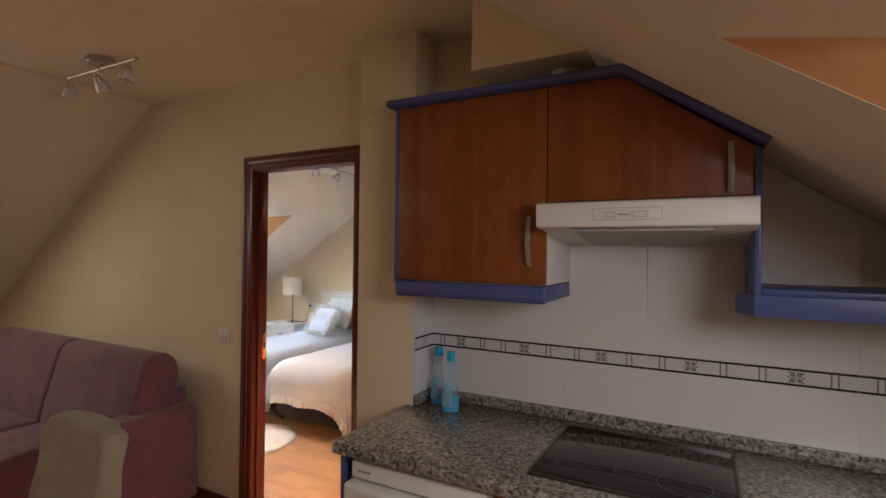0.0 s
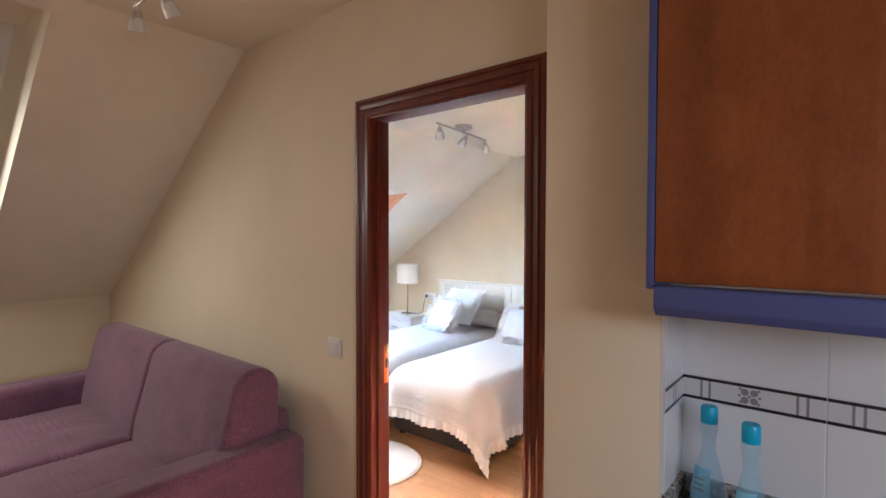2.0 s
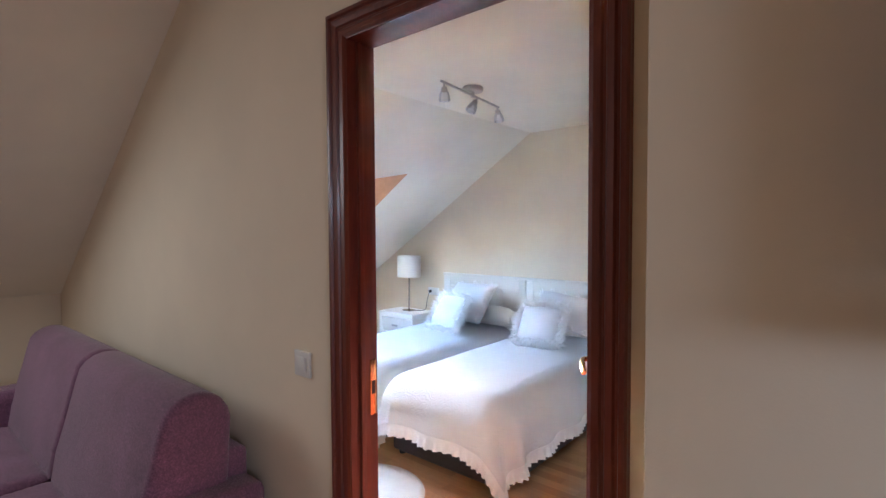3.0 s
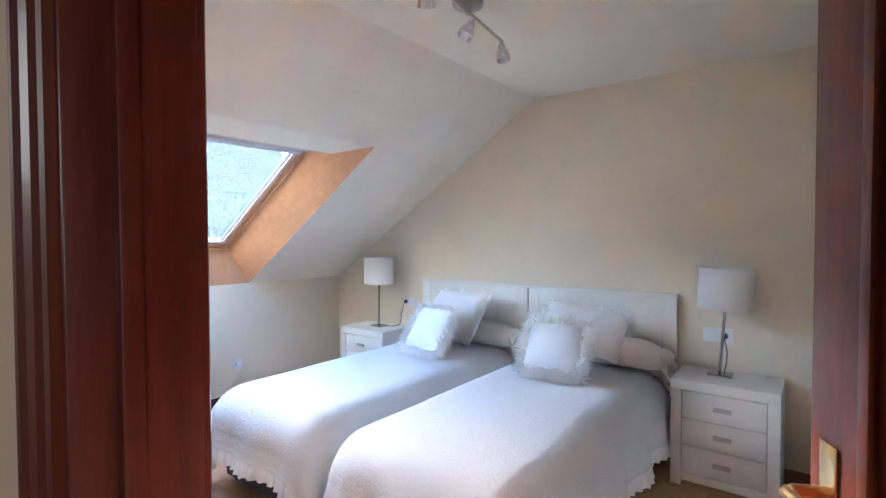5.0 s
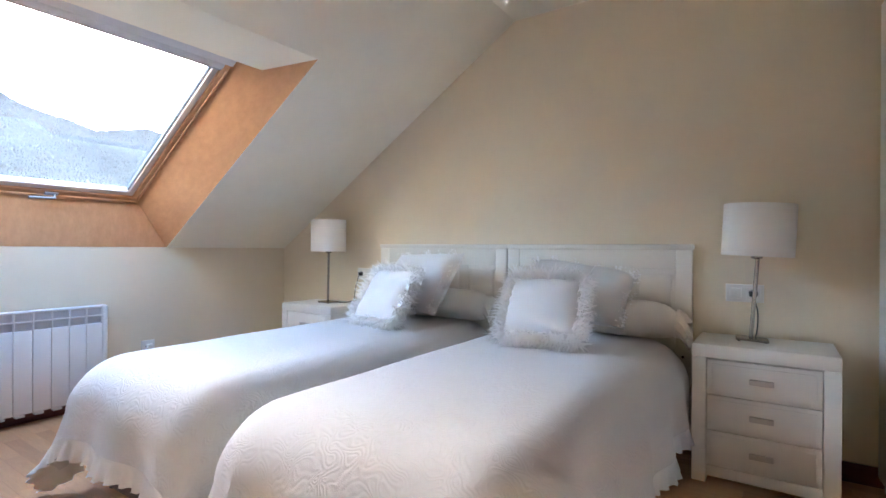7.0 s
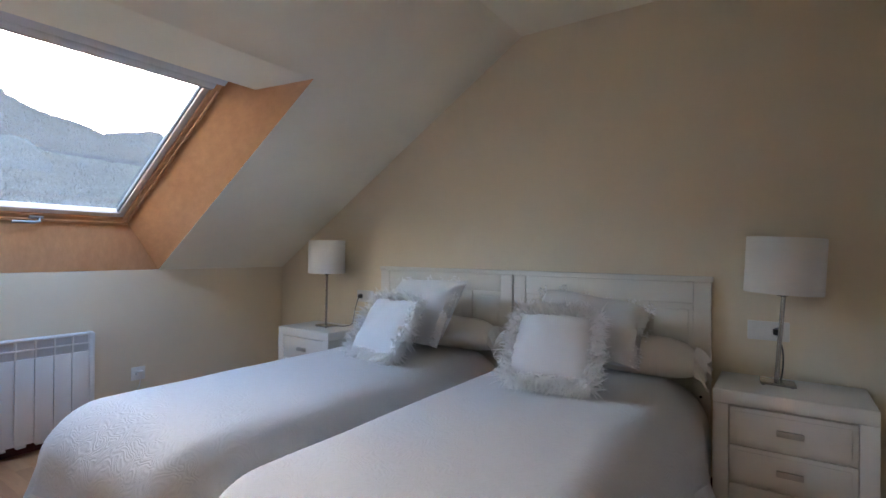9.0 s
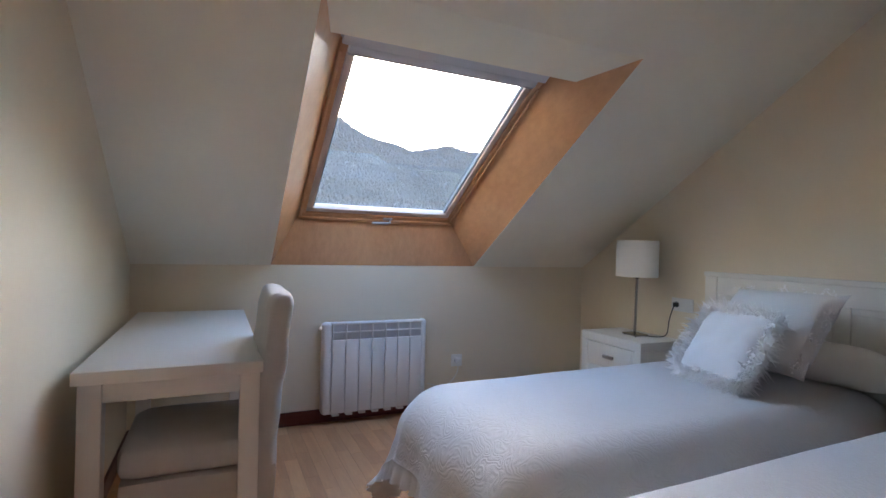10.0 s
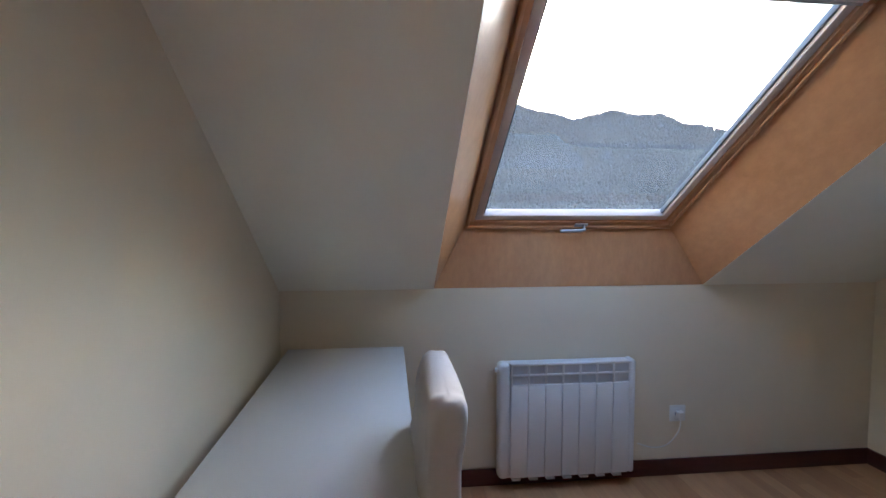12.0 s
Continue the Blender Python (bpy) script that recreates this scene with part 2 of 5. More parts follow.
# far woodland and ground
WOODS = mat("winter_woodland", (0.07, 0.075, 0.05), 0.95)
t_, b_ = nodes_of(WOODS)
t_.links.new(ramp(t_, noise_tex(t_, coords(t_), 0.06, 8, 0.7), [(0.3, (0.014, 0.014, 0.011)), (0.7, (0.020, 0.019, 0.015))]), b_.inputs["Base Color"])
MEADOW = painted("valley_meadow", (0.09, 0.11, 0.045), 0.95, 0.2)
ROOF_TILE = painted("outer_roof", (0.22, 0.11, 0.07), 0.9, 0.2)


# ---- building helpers ----
def add_box(bm, x0, x1, y0, y1, z0, z1):
    vs = [bm.verts.new((x, y, z)) for x in (x0, x1) for y in (y0, y1) for z in (z0, z1)]
    for f in ((0, 1, 3, 2), (4, 6, 7, 5), (0, 4, 5, 1), (2, 3, 7, 6), (0, 2, 6, 4), (1, 5, 7, 3)):
        bm.faces.new([vs[i] for i in f])
    return vs


def box(x0, x1, y0, y1, z0, z1, r=0.0, seg=2):
    bm = bmesh.new()
    add_box(bm, x0, x1, y0, y1, z0, z1)
    if r:
        bmesh.ops.bevel(bm, geom=bm.edges[:], offset=r, segments=seg, profile=0.5, affect="EDGES")
    return bm


def prism(points, axis, a, b, r=0.0, seg=2):
    """A closed outline of two coordinates, drawn out along the third axis from a to b."""
    bm = bmesh.new()
    def place(p, d):
        return {"x": (d, p[0], p[1]), "y": (p[0], d, p[1]), "z": (p[0], p[1], d)}[axis]
    lo, hi = [bm.verts.new(place(p, a)) for p in points], [bm.verts.new(place(p, b)) for p in points]
    n = len(points)
    bm.faces.new(lo), bm.faces.new(hi[::-1])
    for i in range(n):
        bm.faces.new((lo[i], lo[(i + 1) % n], hi[(i + 1) % n], hi[i]))
    bmesh.ops.recalc_face_normals(bm, faces=bm.faces[:])
    if r:
        bmesh.ops.bevel(bm, geom=bm.edges[:], offset=r, segments=seg, profile=0.5, affect="EDGES")
    return bm


def tube(points, radius, sides=10, bm=None):
    """A round bar along points."""
    bm = bm or bmesh.new()
    pts = [Vector(p) for p in points]
    rings, up = [], Vector((0.31, 0.2, 0.93))
    for i, p in enumerate(pts):
        d = (pts[min(i + 1, len(pts) - 1)] - pts[max(i - 1, 0)]).normalized()
        s = d.cross(up)
        if s.length < 0.05:
            s = d.cross(Vector((1, 0, 0)))
        s.normalize()
        w = d.cross(s)
        rings.append([bm.verts.new(p + radius * (math.cos(k * math.tau / sides) * s + math.sin(k * math.tau / sides) * w)) for k in range(sides)])
    for a, b in zip(rings, rings[1:]):
        for k in range(sides):
            bm.faces.new((a[k], a[(k + 1) % sides], b[(k + 1) % sides], b[k]))
    bm.faces.new(rings[0][::-1]), bm.faces.new(rings[-1])
    return bm


def lathe(profile, sides=32, squash=1.0, bm=None):
    """A turned shape from (radius, height) pairs, about z."""
    bm = bm or bmesh.new()
    rings = [[bm.verts.new((r * math.cos(k * math.tau / sides), squash * r * math.sin(k * math.tau / sides), z)) for k in range(sides)] for r, z in profile]
    for a, b in zip(rings, rings[1:]):
        for k in range(sides):
            bm.faces.new((a[k], a[(k + 1) % sides], b[(k + 1) % sides], b[k]))
    bm.faces.new(rings[0][::-1]), bm.faces.new(rings[-1])
    return bm


def grid(fn, nu, nv, bm=None, close_u=False):
    """A sheet of nu x nv faces through fn(u, v), u and v from 0 to 1."""
    bm = bm or bmesh.new()
    vs = [[bm.verts.new(fn(i / nu, j / nv)) for j in range(nv + 1)] for i in range(nu + (0 if close_u else 1))]
    for i in range(nu):
        a, b = vs[i], vs[(i + 1) % len(vs)]
        for j in range(nv):
            bm.faces.new((a[j], b[j], b[j + 1], a[j + 1]))
    return bm


def moved(bm, m):
    bmesh.ops.transform(bm, matrix=m, verts=bm.verts[:])
    return bm


def to_mesh(name, bm, material, smooth=35):
    me = bpy.data.meshes.new(name)
    bm.normal_update()
    for f in bm.faces:
        f.smooth = smooth > 0
    if smooth:
        limit = radians(smooth)
        for e in bm.edges:
            if len(e.link_faces) == 2 and e.calc_face_angle(0) > limit:
                e.smooth = False
    bm.to_mesh(me)
    bm.free()
    me.materials.append(material)
    return me


def part(name, bm, material, parent, label="", smooth=35):
    ob = new(name, to_mesh(name, bm, material, smooth))
    ob.parent = parent
    if label:
        ob["label"] = label
    return ob


def thing(name, label, category, m=None, group="", kind=""):
    ob = new(name)
    ob.empty_display_size = 0.1
    if m is not None:
        ob.matrix_basis = m
    return tagged(ob, label, category, group, kind)


def solid(name, bm, material, label, category="", kind="", group="", m=None, smooth=35):
    """A thing of one mesh."""
    ob = new(name, to_mesh(name, bm, material, smooth))
    if m is not None:
        ob.matrix_basis = m
    return tagged(ob, label, category, group, kind)


# ---- the rooms ----
DOOR_L, DOOR_R, DOOR_H = -2.145, -1.42, 2.03       # the clear opening between the jambs
PART_F, PART_B = 1.96, 2.042                        # the two faces of the wall between the rooms
LIVING_H, BED_H = 2.55, 2.39
KNEE, BED_KNEE = -5.41, -5.57
BED_BACK, BED_RIGHT = 5.14, -1.08
LIVING_BACK, LIVING_RIGHT = -3.2, 1.5


def roof_l(x):
    return 1.04 + 0.672 * (x + 5.41)


def roof_b(x):
    return 0.99 + 0.645 * (x + 5.57)


def roof_r(x):
    return 2.25 - 0.68 * (x + 0.178)


# floors: a bed for the strips and the strips themselves are laid at the end
living_floor = solid("floor_living", box(KNEE - 0.3, LIVING_RIGHT + 0.3, LIVING_BACK - 0.2, 2.02, -0.12, -0.008), GROUT, "light beech laminate floor of the kitchen living room", "floor", "structure")
bedroom_floor = solid("floor_bedroom", box(BED_KNEE - 0.3, BED_RIGHT + 0.3, 2.02, BED_BACK + 0.2, -0.12, -0.008), GROUT, "light beech laminate floor of the bedroom", "floor", "structure")

# the wall between the rooms, with the doorway through it
bm = bmesh.new()
add_box(bm, -6.2, DOOR_L - 0.03, PART_F, PART_B, 0, 2.8)
add_box(bm, DOOR_R + 0.03, LIVING_RIGHT + 0.3, PART_F, PART_B, 0, 2.8)
add_box(bm, DOOR_L - 0.03, DOOR_R + 0.03, PART_F, PART_B, DOOR_H + 0.03, 2.8)
wall_door = solid("wall_door", bm, WALL, "cream painted wall with a doorway to the bedroom", "wall", "structure")
solid("wall_pillar", box(-1.256, -0.953, 1.78, 1.957, 0, 2.549, 0.004), WALL, "cream painted pillar between doorway and kitchenette", "pillar", "structure")
solid("wall_knee_living", box(KNEE - 0.15, KNEE, LIVING_BACK, 1.957, 0, 1.2), WALL, "low cream painted wall under the living room roof slope", "wall", "structure")
solid("wall_south", box(KNEE, LIVING_RIGHT, LIVING_BACK - 0.15, LIVING_BACK, 0, 2.8), WALL, "cream painted end wall of the living room", "wall", "structure")
solid("wall_knee_right", box(LIVING_RIGHT, LIVING_RIGHT + 0.15, LIVING_BACK, 1.957, 0, 1.3), WALL, "low cream painted wall under the kitchen roof slope", "wall", "structure")
solid("wall_knee_bedroom", box(BED_KNEE - 0.2, BED_KNEE, PART_B - 0.05, BED_BACK + 0.1, -0.1, 0.992), WALL, "low cream painted wall under the bedroom window", "wall", "structure")
solid("wall_north", box(-6.2, BED_RIGHT + 0.15, BED_BACK, BED_BACK + 0.15, -0.1, 3.2), WALL, "cream painted wall behind the beds", "wall", "structure")
solid("wall_east", box(BED_RIGHT, BED_RIGHT + 0.15, PART_B + 0.002, BED_BACK, 0, 2.8), WALL, "cream painted side wall of the bedroom", "wall", "structure")
solid("ceiling_living", box(-3.7, -0.3, LIVING_BACK - 0.1, 2.03, LIVING_H, LIVING_H + 0.15), CEILING, "flat cream painted ceiling of the living room", "ceiling", "structure")
solid("ceiling_bedroom", box(-3.9, BED_RIGHT + 0.1, PART_B - 0.05, BED_BACK + 0.1, BED_H, BED_H + 0.2), CEILING, "flat pale painted ceiling of the bedroom", "ceiling", "structure")


def slope(name, roof, xs, ys, hole, label, t=0.42):
    """A sloping ceiling of thickness t with one window hole; xs runs from the eaves to the ridge."""
    bm = bmesh.new()
    (xa, xb), (ya, yb), (hxa, hxb, hya, hyb) = xs, ys, hole
    for x0, x1, y0, y1 in ((xa, hxa, ya, yb), (hxb, xb, ya, yb), (hxa, hxb, ya, hya), (hxa, hxb, hyb, yb)):
        vs = [bm.verts.new((x, y, roof(x) + d)) for x in (x0, x1) for y in (y0, y1) for d in (0, t)]
        for f in ((0, 1, 3, 2), (4, 6, 7, 5), (0, 4, 5, 1), (2, 3, 7, 6), (0, 2, 6, 4), (1, 5, 7, 3)):
            bm.faces.new([vs[i] for i in f])
    bmesh.ops.remove_doubles(bm, verts=bm.verts[:], dist=0.0005)
    inner = [f for f in bm.faces if all(len(e.link_faces) > 2 for e in f.edges)]
    bmesh.ops.delete(bm, geom=inner, context="FACES_ONLY")
    bmesh.ops.recalc_face_normals(bm, faces=bm.faces[:])
    return solid(name, bm, CEILING, label, "ceiling", "structure", smooth=0)


BED_HOLE = (-5.568, -4.045, 2.765, 4.150)
slope("ceiling_slope_bedroom", roof_b, (BED_KNEE - 0.28, -3.0), (PART_B - 0.05, BED_BACK + 0.1), BED_HOLE, "pale sloping ceiling with a roof window", 0.30)
LEFT_HOLE = (-5.2, -3.23, -0.30, 1.15)
slope("ceiling_slope_living", roof_l, (KNEE - 0.3, -2.9), (LIVING_BACK - 0.1, 2.03), LEFT_HOLE, "cream sloping ceiling with a roof window")
RIGHT_HOLE = (0.19, 1.3, -0.55, 1.04)
slope("ceiling_slope_kitchen", roof_r, (-0.9, LIVING_RIGHT + 0.3), (LIVING_BACK - 0.1, 2.03), RIGHT_HOLE, "cream sloping ceiling over the kitchenette")
# the boxed-in duct over the wall cabinets
solid("duct_box", prism([(-0.604, 2.25), (-0.02, 2.25), (-0.35, 2.58), (-0.604, 2.58)], "y", 1.6, 1.955, 0.004), WALL, "cream plastered duct box under the ceiling", "duct box", "structure")


# ---- roof windows ----
def roof_window(name, label, roof, hole, lift, side, handle=True, drop=0.03):
    """Linings splay from the hole in the slope to a frame that lies lift above it, with the sash and pane; side is +1 where the roof rises with x."""
    xa, xb, ya, yb = hole
    w = thing(name, label, "window", kind="structure")
    s = lambda x: roof(x) + lift
    lo, hi = (xa, xb) if side > 0 else (xb, xa)
    fl, fh, f0, f1 = lo + side * 0.012, hi - side * 0.403, ya + 0.151, yb - 0.202
    eps = 0.001
    kx, kz = hi - side * 0.31, roof(hi) - drop          # the level head lining ends here and turns up to the frame
    rise = (kz - roof(kx) - eps) / (lift - eps)
    k0, k1 = ya + 0.151 * rise, yb - 0.202 * rise
    def sheet(corners, back, material, part_name):
        bm = bmesh.new()
        a = [bm.verts.new(c) for c in corners]
        b = [bm.verts.new((c[0] + back[0], c[1] + back[1], c[2] + back[2])) for c in corners]
        bm.faces.new(a), bm.faces.new(b[::-1])
        n = len(a)
        for i in range(n):
            bm.faces.new((a[i], a[(i + 1) % n], b[(i + 1) % n], b[i]))
        bmesh.ops.recalc_face_normals(bm, faces=bm.faces[:])
        return part(part_name, bm, material, w)
    foot, head = roof(lo) + eps, roof(hi) + eps
    sheet([(lo, ya, foot), (lo, yb, foot), (fl, f1, s(fl)), (fl, f0, s(fl))], (-side * 0.02, 0, 0), PINE, "bottom_lining")
    sheet([(lo, yb, foot), (hi, yb, head), (kx, k1, kz), (fh, f1, s(fh)), (fl, f1, s(fl))], (0, 0.02, 0), PINE, "side_lining")
    sheet([(lo, ya, foot), (hi, ya, head), (kx, k0, kz), (fh, f0, s(fh)), (fl, f0, s(fl))], (0, -0.02, 0), PINE, "side_lining")
    sheet([(hi, ya - 0.01, head), (hi, yb + 0.01, head), (kx, k1 + 0.01, kz), (kx, k0 - 0.01, kz)], (0, 0, 0.02), CEILING, "top_lining")
    sheet([(kx, k0 - 0.01, kz), (kx, k1 + 0.01, kz), (fh, f1 + 0.01, s(fh)), (fh, f0 - 0.01, s(fh))], (side * 0.02, 0, 0.005), CEILING, "head_return")
    # frame and sash are flat in the window's own plane: a runs up the slope, b along y
    length = math.hypot(fh - fl, s(fh) - s(fl))
    ex = Vector((fh - fl, 0, s(fh) - s(fl))).normalized()
    ey = Vector((0, 1, 0))
    ez = ex.cross(ey)
    if ez.z < 0:
        ez = -ez
    m = Matrix(((ex.x, 0, ez.x, fl), (ex.y, 1, ez.y, f0), (ex.z, 0, ez.z, s(fl)), (0, 0, 0, 1)))
    wide = f1 - f0
    def bar(part_name, material, a0, a1, b0, b1, c0, c1, r=0.004):
        return part(part_name, moved(box(a0, a1, b0, b1, c0, c1, r), m), material, w)
    for a0, a1, b0, b1 in ((0, 0.045, 0, wide), (length - 0.04, length, 0, wide), (0.045, length - 0.04, 0, 0.038), (0.045, length - 0.04, wide - 0.038, wide)):
        bar("frame_bar", PINE if a0 < 0.1 else CASSETTE, a0, a1, b0, b1, -0.012, 0.034)
    # a stepped pine ledge along the foot and a bead up each side
    bar("foot_ledge", PINE, -0.004, 0.016, 0.002, wide - 0.002, -0.026, -0.0125, 0.005)
    for b0 in (0.001, wide - 0.015):
        bar("side_bead", PINE, 0.018, length - 0.105, b0, b0 + 0.014, -0.024, -0.0125, 0.005)
    for a0, a1, b0, b1 in ((0.048, 0.086, 0.041, wide - 0.041), (length - 0.08, length - 0.043, 0.041, wide - 0.041), (0.0865, length - 0.0805, 0.041, 0.074), (0.0865, length - 0.0805, wide - 0.074, wide - 0.041)):
        bar("sash_bar", SASH, a0, a1, b0, b1, -0.004, 0.036)
    bar("gasket", GASKET, 0.087, length - 0.081, wide - 0.083, wide - 0.0745, 0.008, 0.03, 0.002)
    bar("gasket", GASKET, 0.087, length - 0.081, 0.0745, 0.083, 0.008, 0.03, 0.002)
    pane = bar("pane", GLASS, 0.085, length - 0.079, 0.069, wide - 0.069, 0.030, 0.036, 0)
    pane.visible_shadow = False
    bar("blind_cassette", CASSETTE, length - 0.055, length + 0.004, 0.004, wide - 0.004, -0.036, -0.0125, 0.006)
    bar("blind_cassette", CASSETTE, length - 0.10, length - 0.056, 0.040, wide - 0.040, -0.030, -0.0045, 0.010)
    bar("blind_rail", ALUMINIUM, length - 0.112, length - 0.101, 0.044, wide - 0.044, -0.022, -0.0045, 0.004)
    if not handle:
        bar("blind", LACQUER, 0.02, length - 0.02, 0.02, wide - 0.02, 0.040, 0.050, 0)["label"] = "drawn pale blind"
    if handle:
        mid = wide * 0.53
        h = bar("window_handle", ALUMINIUM, 0.010, 0.036, mid - 0.015, mid + 0.05, -0.022, -0.0125, 0.004)
        part("lever", moved(tube([(0.024, mid + 0.03, -0.021), (0.024, mid + 0.03, -0.044), (0.022, mid + 0.01, -0.048), (0.02, mid - 0.09, -0.048)], 0.008), m), ALUMINIUM, h)
    return w


SASH = painted("pale_sash", (0.60, 0.50, 0.45), 0.4, 0.02, 0.05)
GASKET = mat("dark_gasket", (0.10, 0.11, 0.12), 0.5)
CASSETTE = painted("pale_grey_cassette", (0.62, 0.63, 0.66), 0.45, 0.02, 0.03)
roof_window("window_1", "open-view roof window with varnished pine lining, dusty pane and grey blind", roof_b, BED_HOLE, 0.30, 1)


def plain_lining(name, roof, hole, depth, label, side_material, top_material):
    """The straight lining of a roof window whose pane stays out of sight; it is closed by a drawn blind."""
    xa, xb, ya, yb = hole
    w = thing(name, label, "window", kind="structure")
    up = lambda x, d: (x, roof(x) + d)
    for part_name, y0, y1 in (("side_lining", ya, ya + 0.014), ("side_lining", yb - 0.014, yb)):
        part(part_name, prism([up(xa, 0.001), up(xb, 0.001), up(xb, depth), up(xa, depth)], "y", y0, y1), side_material, w)
    for x, d, material, part_name in ((xa, 0.014, side_material, "bottom_lining"), (xb - 0.014, 0.014, top_material, "top_lining")):
        part(part_name, prism([up(x, 0.001), up(x + d, 0.001), up(x + d, depth), up(x, depth)], "y", ya + 0.015, yb - 0.015), material, w)
    part("blind", prism([up(xa, depth + 0.002), up(xb, depth + 0.002), up(xb, depth + 0.03), up(xa, depth + 0.03)], "y", ya, yb), LACQUER, w, "drawn pale blind")
    return w


plain_lining("window_2", roof_l, LEFT_HOLE, 0.6, "roof window with cream plastered lining over the sofa", CEILING, CEILING)
roof_window("window_3", "roof window with varnished pine lining over the kitchenette", roof_r, RIGHT_HOLE, 0.30, -1, False, 0.09)

# ---- the doorway: jambs, casings, open door ----
doorway = thing("door_frame", "dark mahogany door frame with moulded casing", "door frame", kind="structure")
for x0, x1 in ((DOOR_L - 0.03, DOOR_L), (DOOR_R, DOOR_R + 0.03)):
    part("jamb", box(x0, x1, PART_F - 0.012, PART_B + 0.006, 0, DOOR_H, 0.002), MAHOGANY, doorway)
part("head_jamb", box(DOOR_L - 0.03, DOOR_R + 0.03, PART_F - 0.012, PART_B + 0.006, DOOR_H + 0.0005, DOOR_H + 0.03, 0.002), MAHOGANY, doorway)
part("door_stop", box(DOOR_L + 0.0005, DOOR_L + 0.012, PART_F + 0.02, PART_B - 0.045, 0, DOOR_H - 0.001, 0.002), MAHOGANY, doorway)
part("door_stop", box(DOOR_R - 0.012, DOOR_R - 0.0005, PART_F + 0.02, PART_B - 0.045, 0, DOOR_H - 0.001, 0.002), MAHOGANY, doorway)
CASING = [(0, 0), (0.0, 0.013), (0.008, 0.018), (0.022, 0.018), (0.026, 0.014), (0.032, 0.014), (0.036, 0.020), (0.050, 0.022), (0.054, 0.017), (0.060, 0.017), (0.064, 0.024), (0.074, 0.024), (0.078, 0.018), (0.078, 0)]


def casing(face, out):
    """Moulded casing round the opening on one face of the wall, mitred at the top corners; out is -1 towards the living room."""
    for side in ("l", "r", "t"):
        bm = bmesh.new()
        rows = []
        for w, d in CASING:
            y = face + out * d
            if side == "l":
                ends = ((DOOR_L - 0.004 - w, y, 0), (DOOR_L - 0.004 - w, y, DOOR_H + 0.004 + w))
            elif side == "r":
                ends = ((DOOR_R + 0.004 + w, y, 0), (DOOR_R + 0.004 + w, y, DOOR_H + 0.004 + w))
            else:
                ends = ((DOOR_L - 0.004 - w, y, DOOR_H + 0.004 + w), (DOOR_R + 0.004 + w, y, DOOR_H + 0.004 + w))
            rows.append([bm.verts.new(e) for e in ends])
        for a, b in zip(rows, rows[1:] + rows[:1]):
            bm.faces.new((a[0], a[1], b[1], b[0]))
        bm.faces.new([r[0] for r in rows]), bm.faces.new([r[1] for r in rows][::-1])
        bmesh.ops.recalc_face_normals(bm, faces=bm.faces[:])
        part("casing", bm, MAHOGANY, doorway, smooth=20)


casing(PART_F - 0.0005, -1)
casing(PART_B + 0.0005, 1)
plate = part("strike_plate", box(DOOR_L + 0.0002, DOOR_L + 0.003, 2.022, 2.046, 0.92, 1.09, 0.001), BRASS, doorway, "brass strike plate")
part("latch_hole", box(DOOR_L + 0.0025, DOOR_L + 0.0036, 2.027, 2.041, 0.985, 1.025), BLACK, plate)

# the open leaf, local x along the leaf from the hinge, y through its thickness
leaf = thing("door_1", "open dark mahogany door with moulded panels and brass handle", "door", pose(-1.425, 2.075, 0, 0, 0, 114.2), kind="structure")
LEAF_W, LEAF_H, LEAF_T = 0.72, 2.02, 0.036
part("stile", box(0, 0.12, -LEAF_T, 0, 0.008, LEAF_H, 0.002), MAHOGANY, leaf)
part("stile", box(LEAF_W - 0.12, LEAF_W, -LEAF_T, 0, 0.008, LEAF_H, 0.002), MAHOGANY, leaf)
for z0, z1 in ((0.008, 0.18), (0.86, 1.0), (1.9, LEAF_H)):
    part("rail", box(0.1205, LEAF_W - 0.1205, -LEAF_T, 0, z0, z1, 0.002), MAHOGANY, leaf)
for z0, z1 in ((0.1805, 0.8595), (1.0005, 1.8995)):
    p = part("panel", box(0.121, LEAF_W - 0.121, -LEAF_T + 0.01, -0.01, z0, z1), MAHOGANY, leaf)
    for y0, y1 in ((-LEAF_T - 0.006, -LEAF_T + 0.0095), (-0.0095, 0.006)):
        for a in ((0.121, 0.145, z0, z1), (LEAF_W - 0.145, LEAF_W - 0.121, z0, z1), (0.1455, LEAF_W - 0.1455, z0, z0 + 0.024), (0.1455, LEAF_W - 0.1455, z1 - 0.024, z1)):
            part("moulding", box(a[0], a[1], y0, y1, a[2], a[3], 0.006), MAHOGANY, p)
for y, s in ((0.0, 1), (-LEAF_T, -1)):
    h = part("door_handle", box(LEAF_W - 0.078, LEAF_W - 0.036, min(y, y + s * 0.006), max(y, y + s * 0.006), 0.88, 1.10, 0.0025), BRASS, leaf, "polished brass lever handle")
    part("lever", tube([(LEAF_W - 0.057, y + s * 0.005, 1.03), (LEAF_W - 0.057, y + s * 0.045, 1.03), (LEAF_W - 0.066, y + s * 0.056, 1.03), (LEAF_W - 0.11, y + s * 0.058, 1.034), (LEAF_W - 0.15, y + s * 0.056, 1.024), (LEAF_W - 0.172, y + s * 0.052, 1.012)], 0.0095), BRASS, h)
    part("keyhole", lathe([(0.008, 0), (0.008, 0.002)], 14), BLACK, h).matrix_basis = pose(LEAF_W - 0.057, y + s * 0.0055, 0.94, 90 if s < 0 else -90)
for z in (0.25, 1.02, 1.8):
    part("hinge", lathe([(0.007, 0), (0.007, 0.09)], 12), BRASS, leaf).matrix_basis = pose(-0.002, -LEAF_T - 0.004, z)


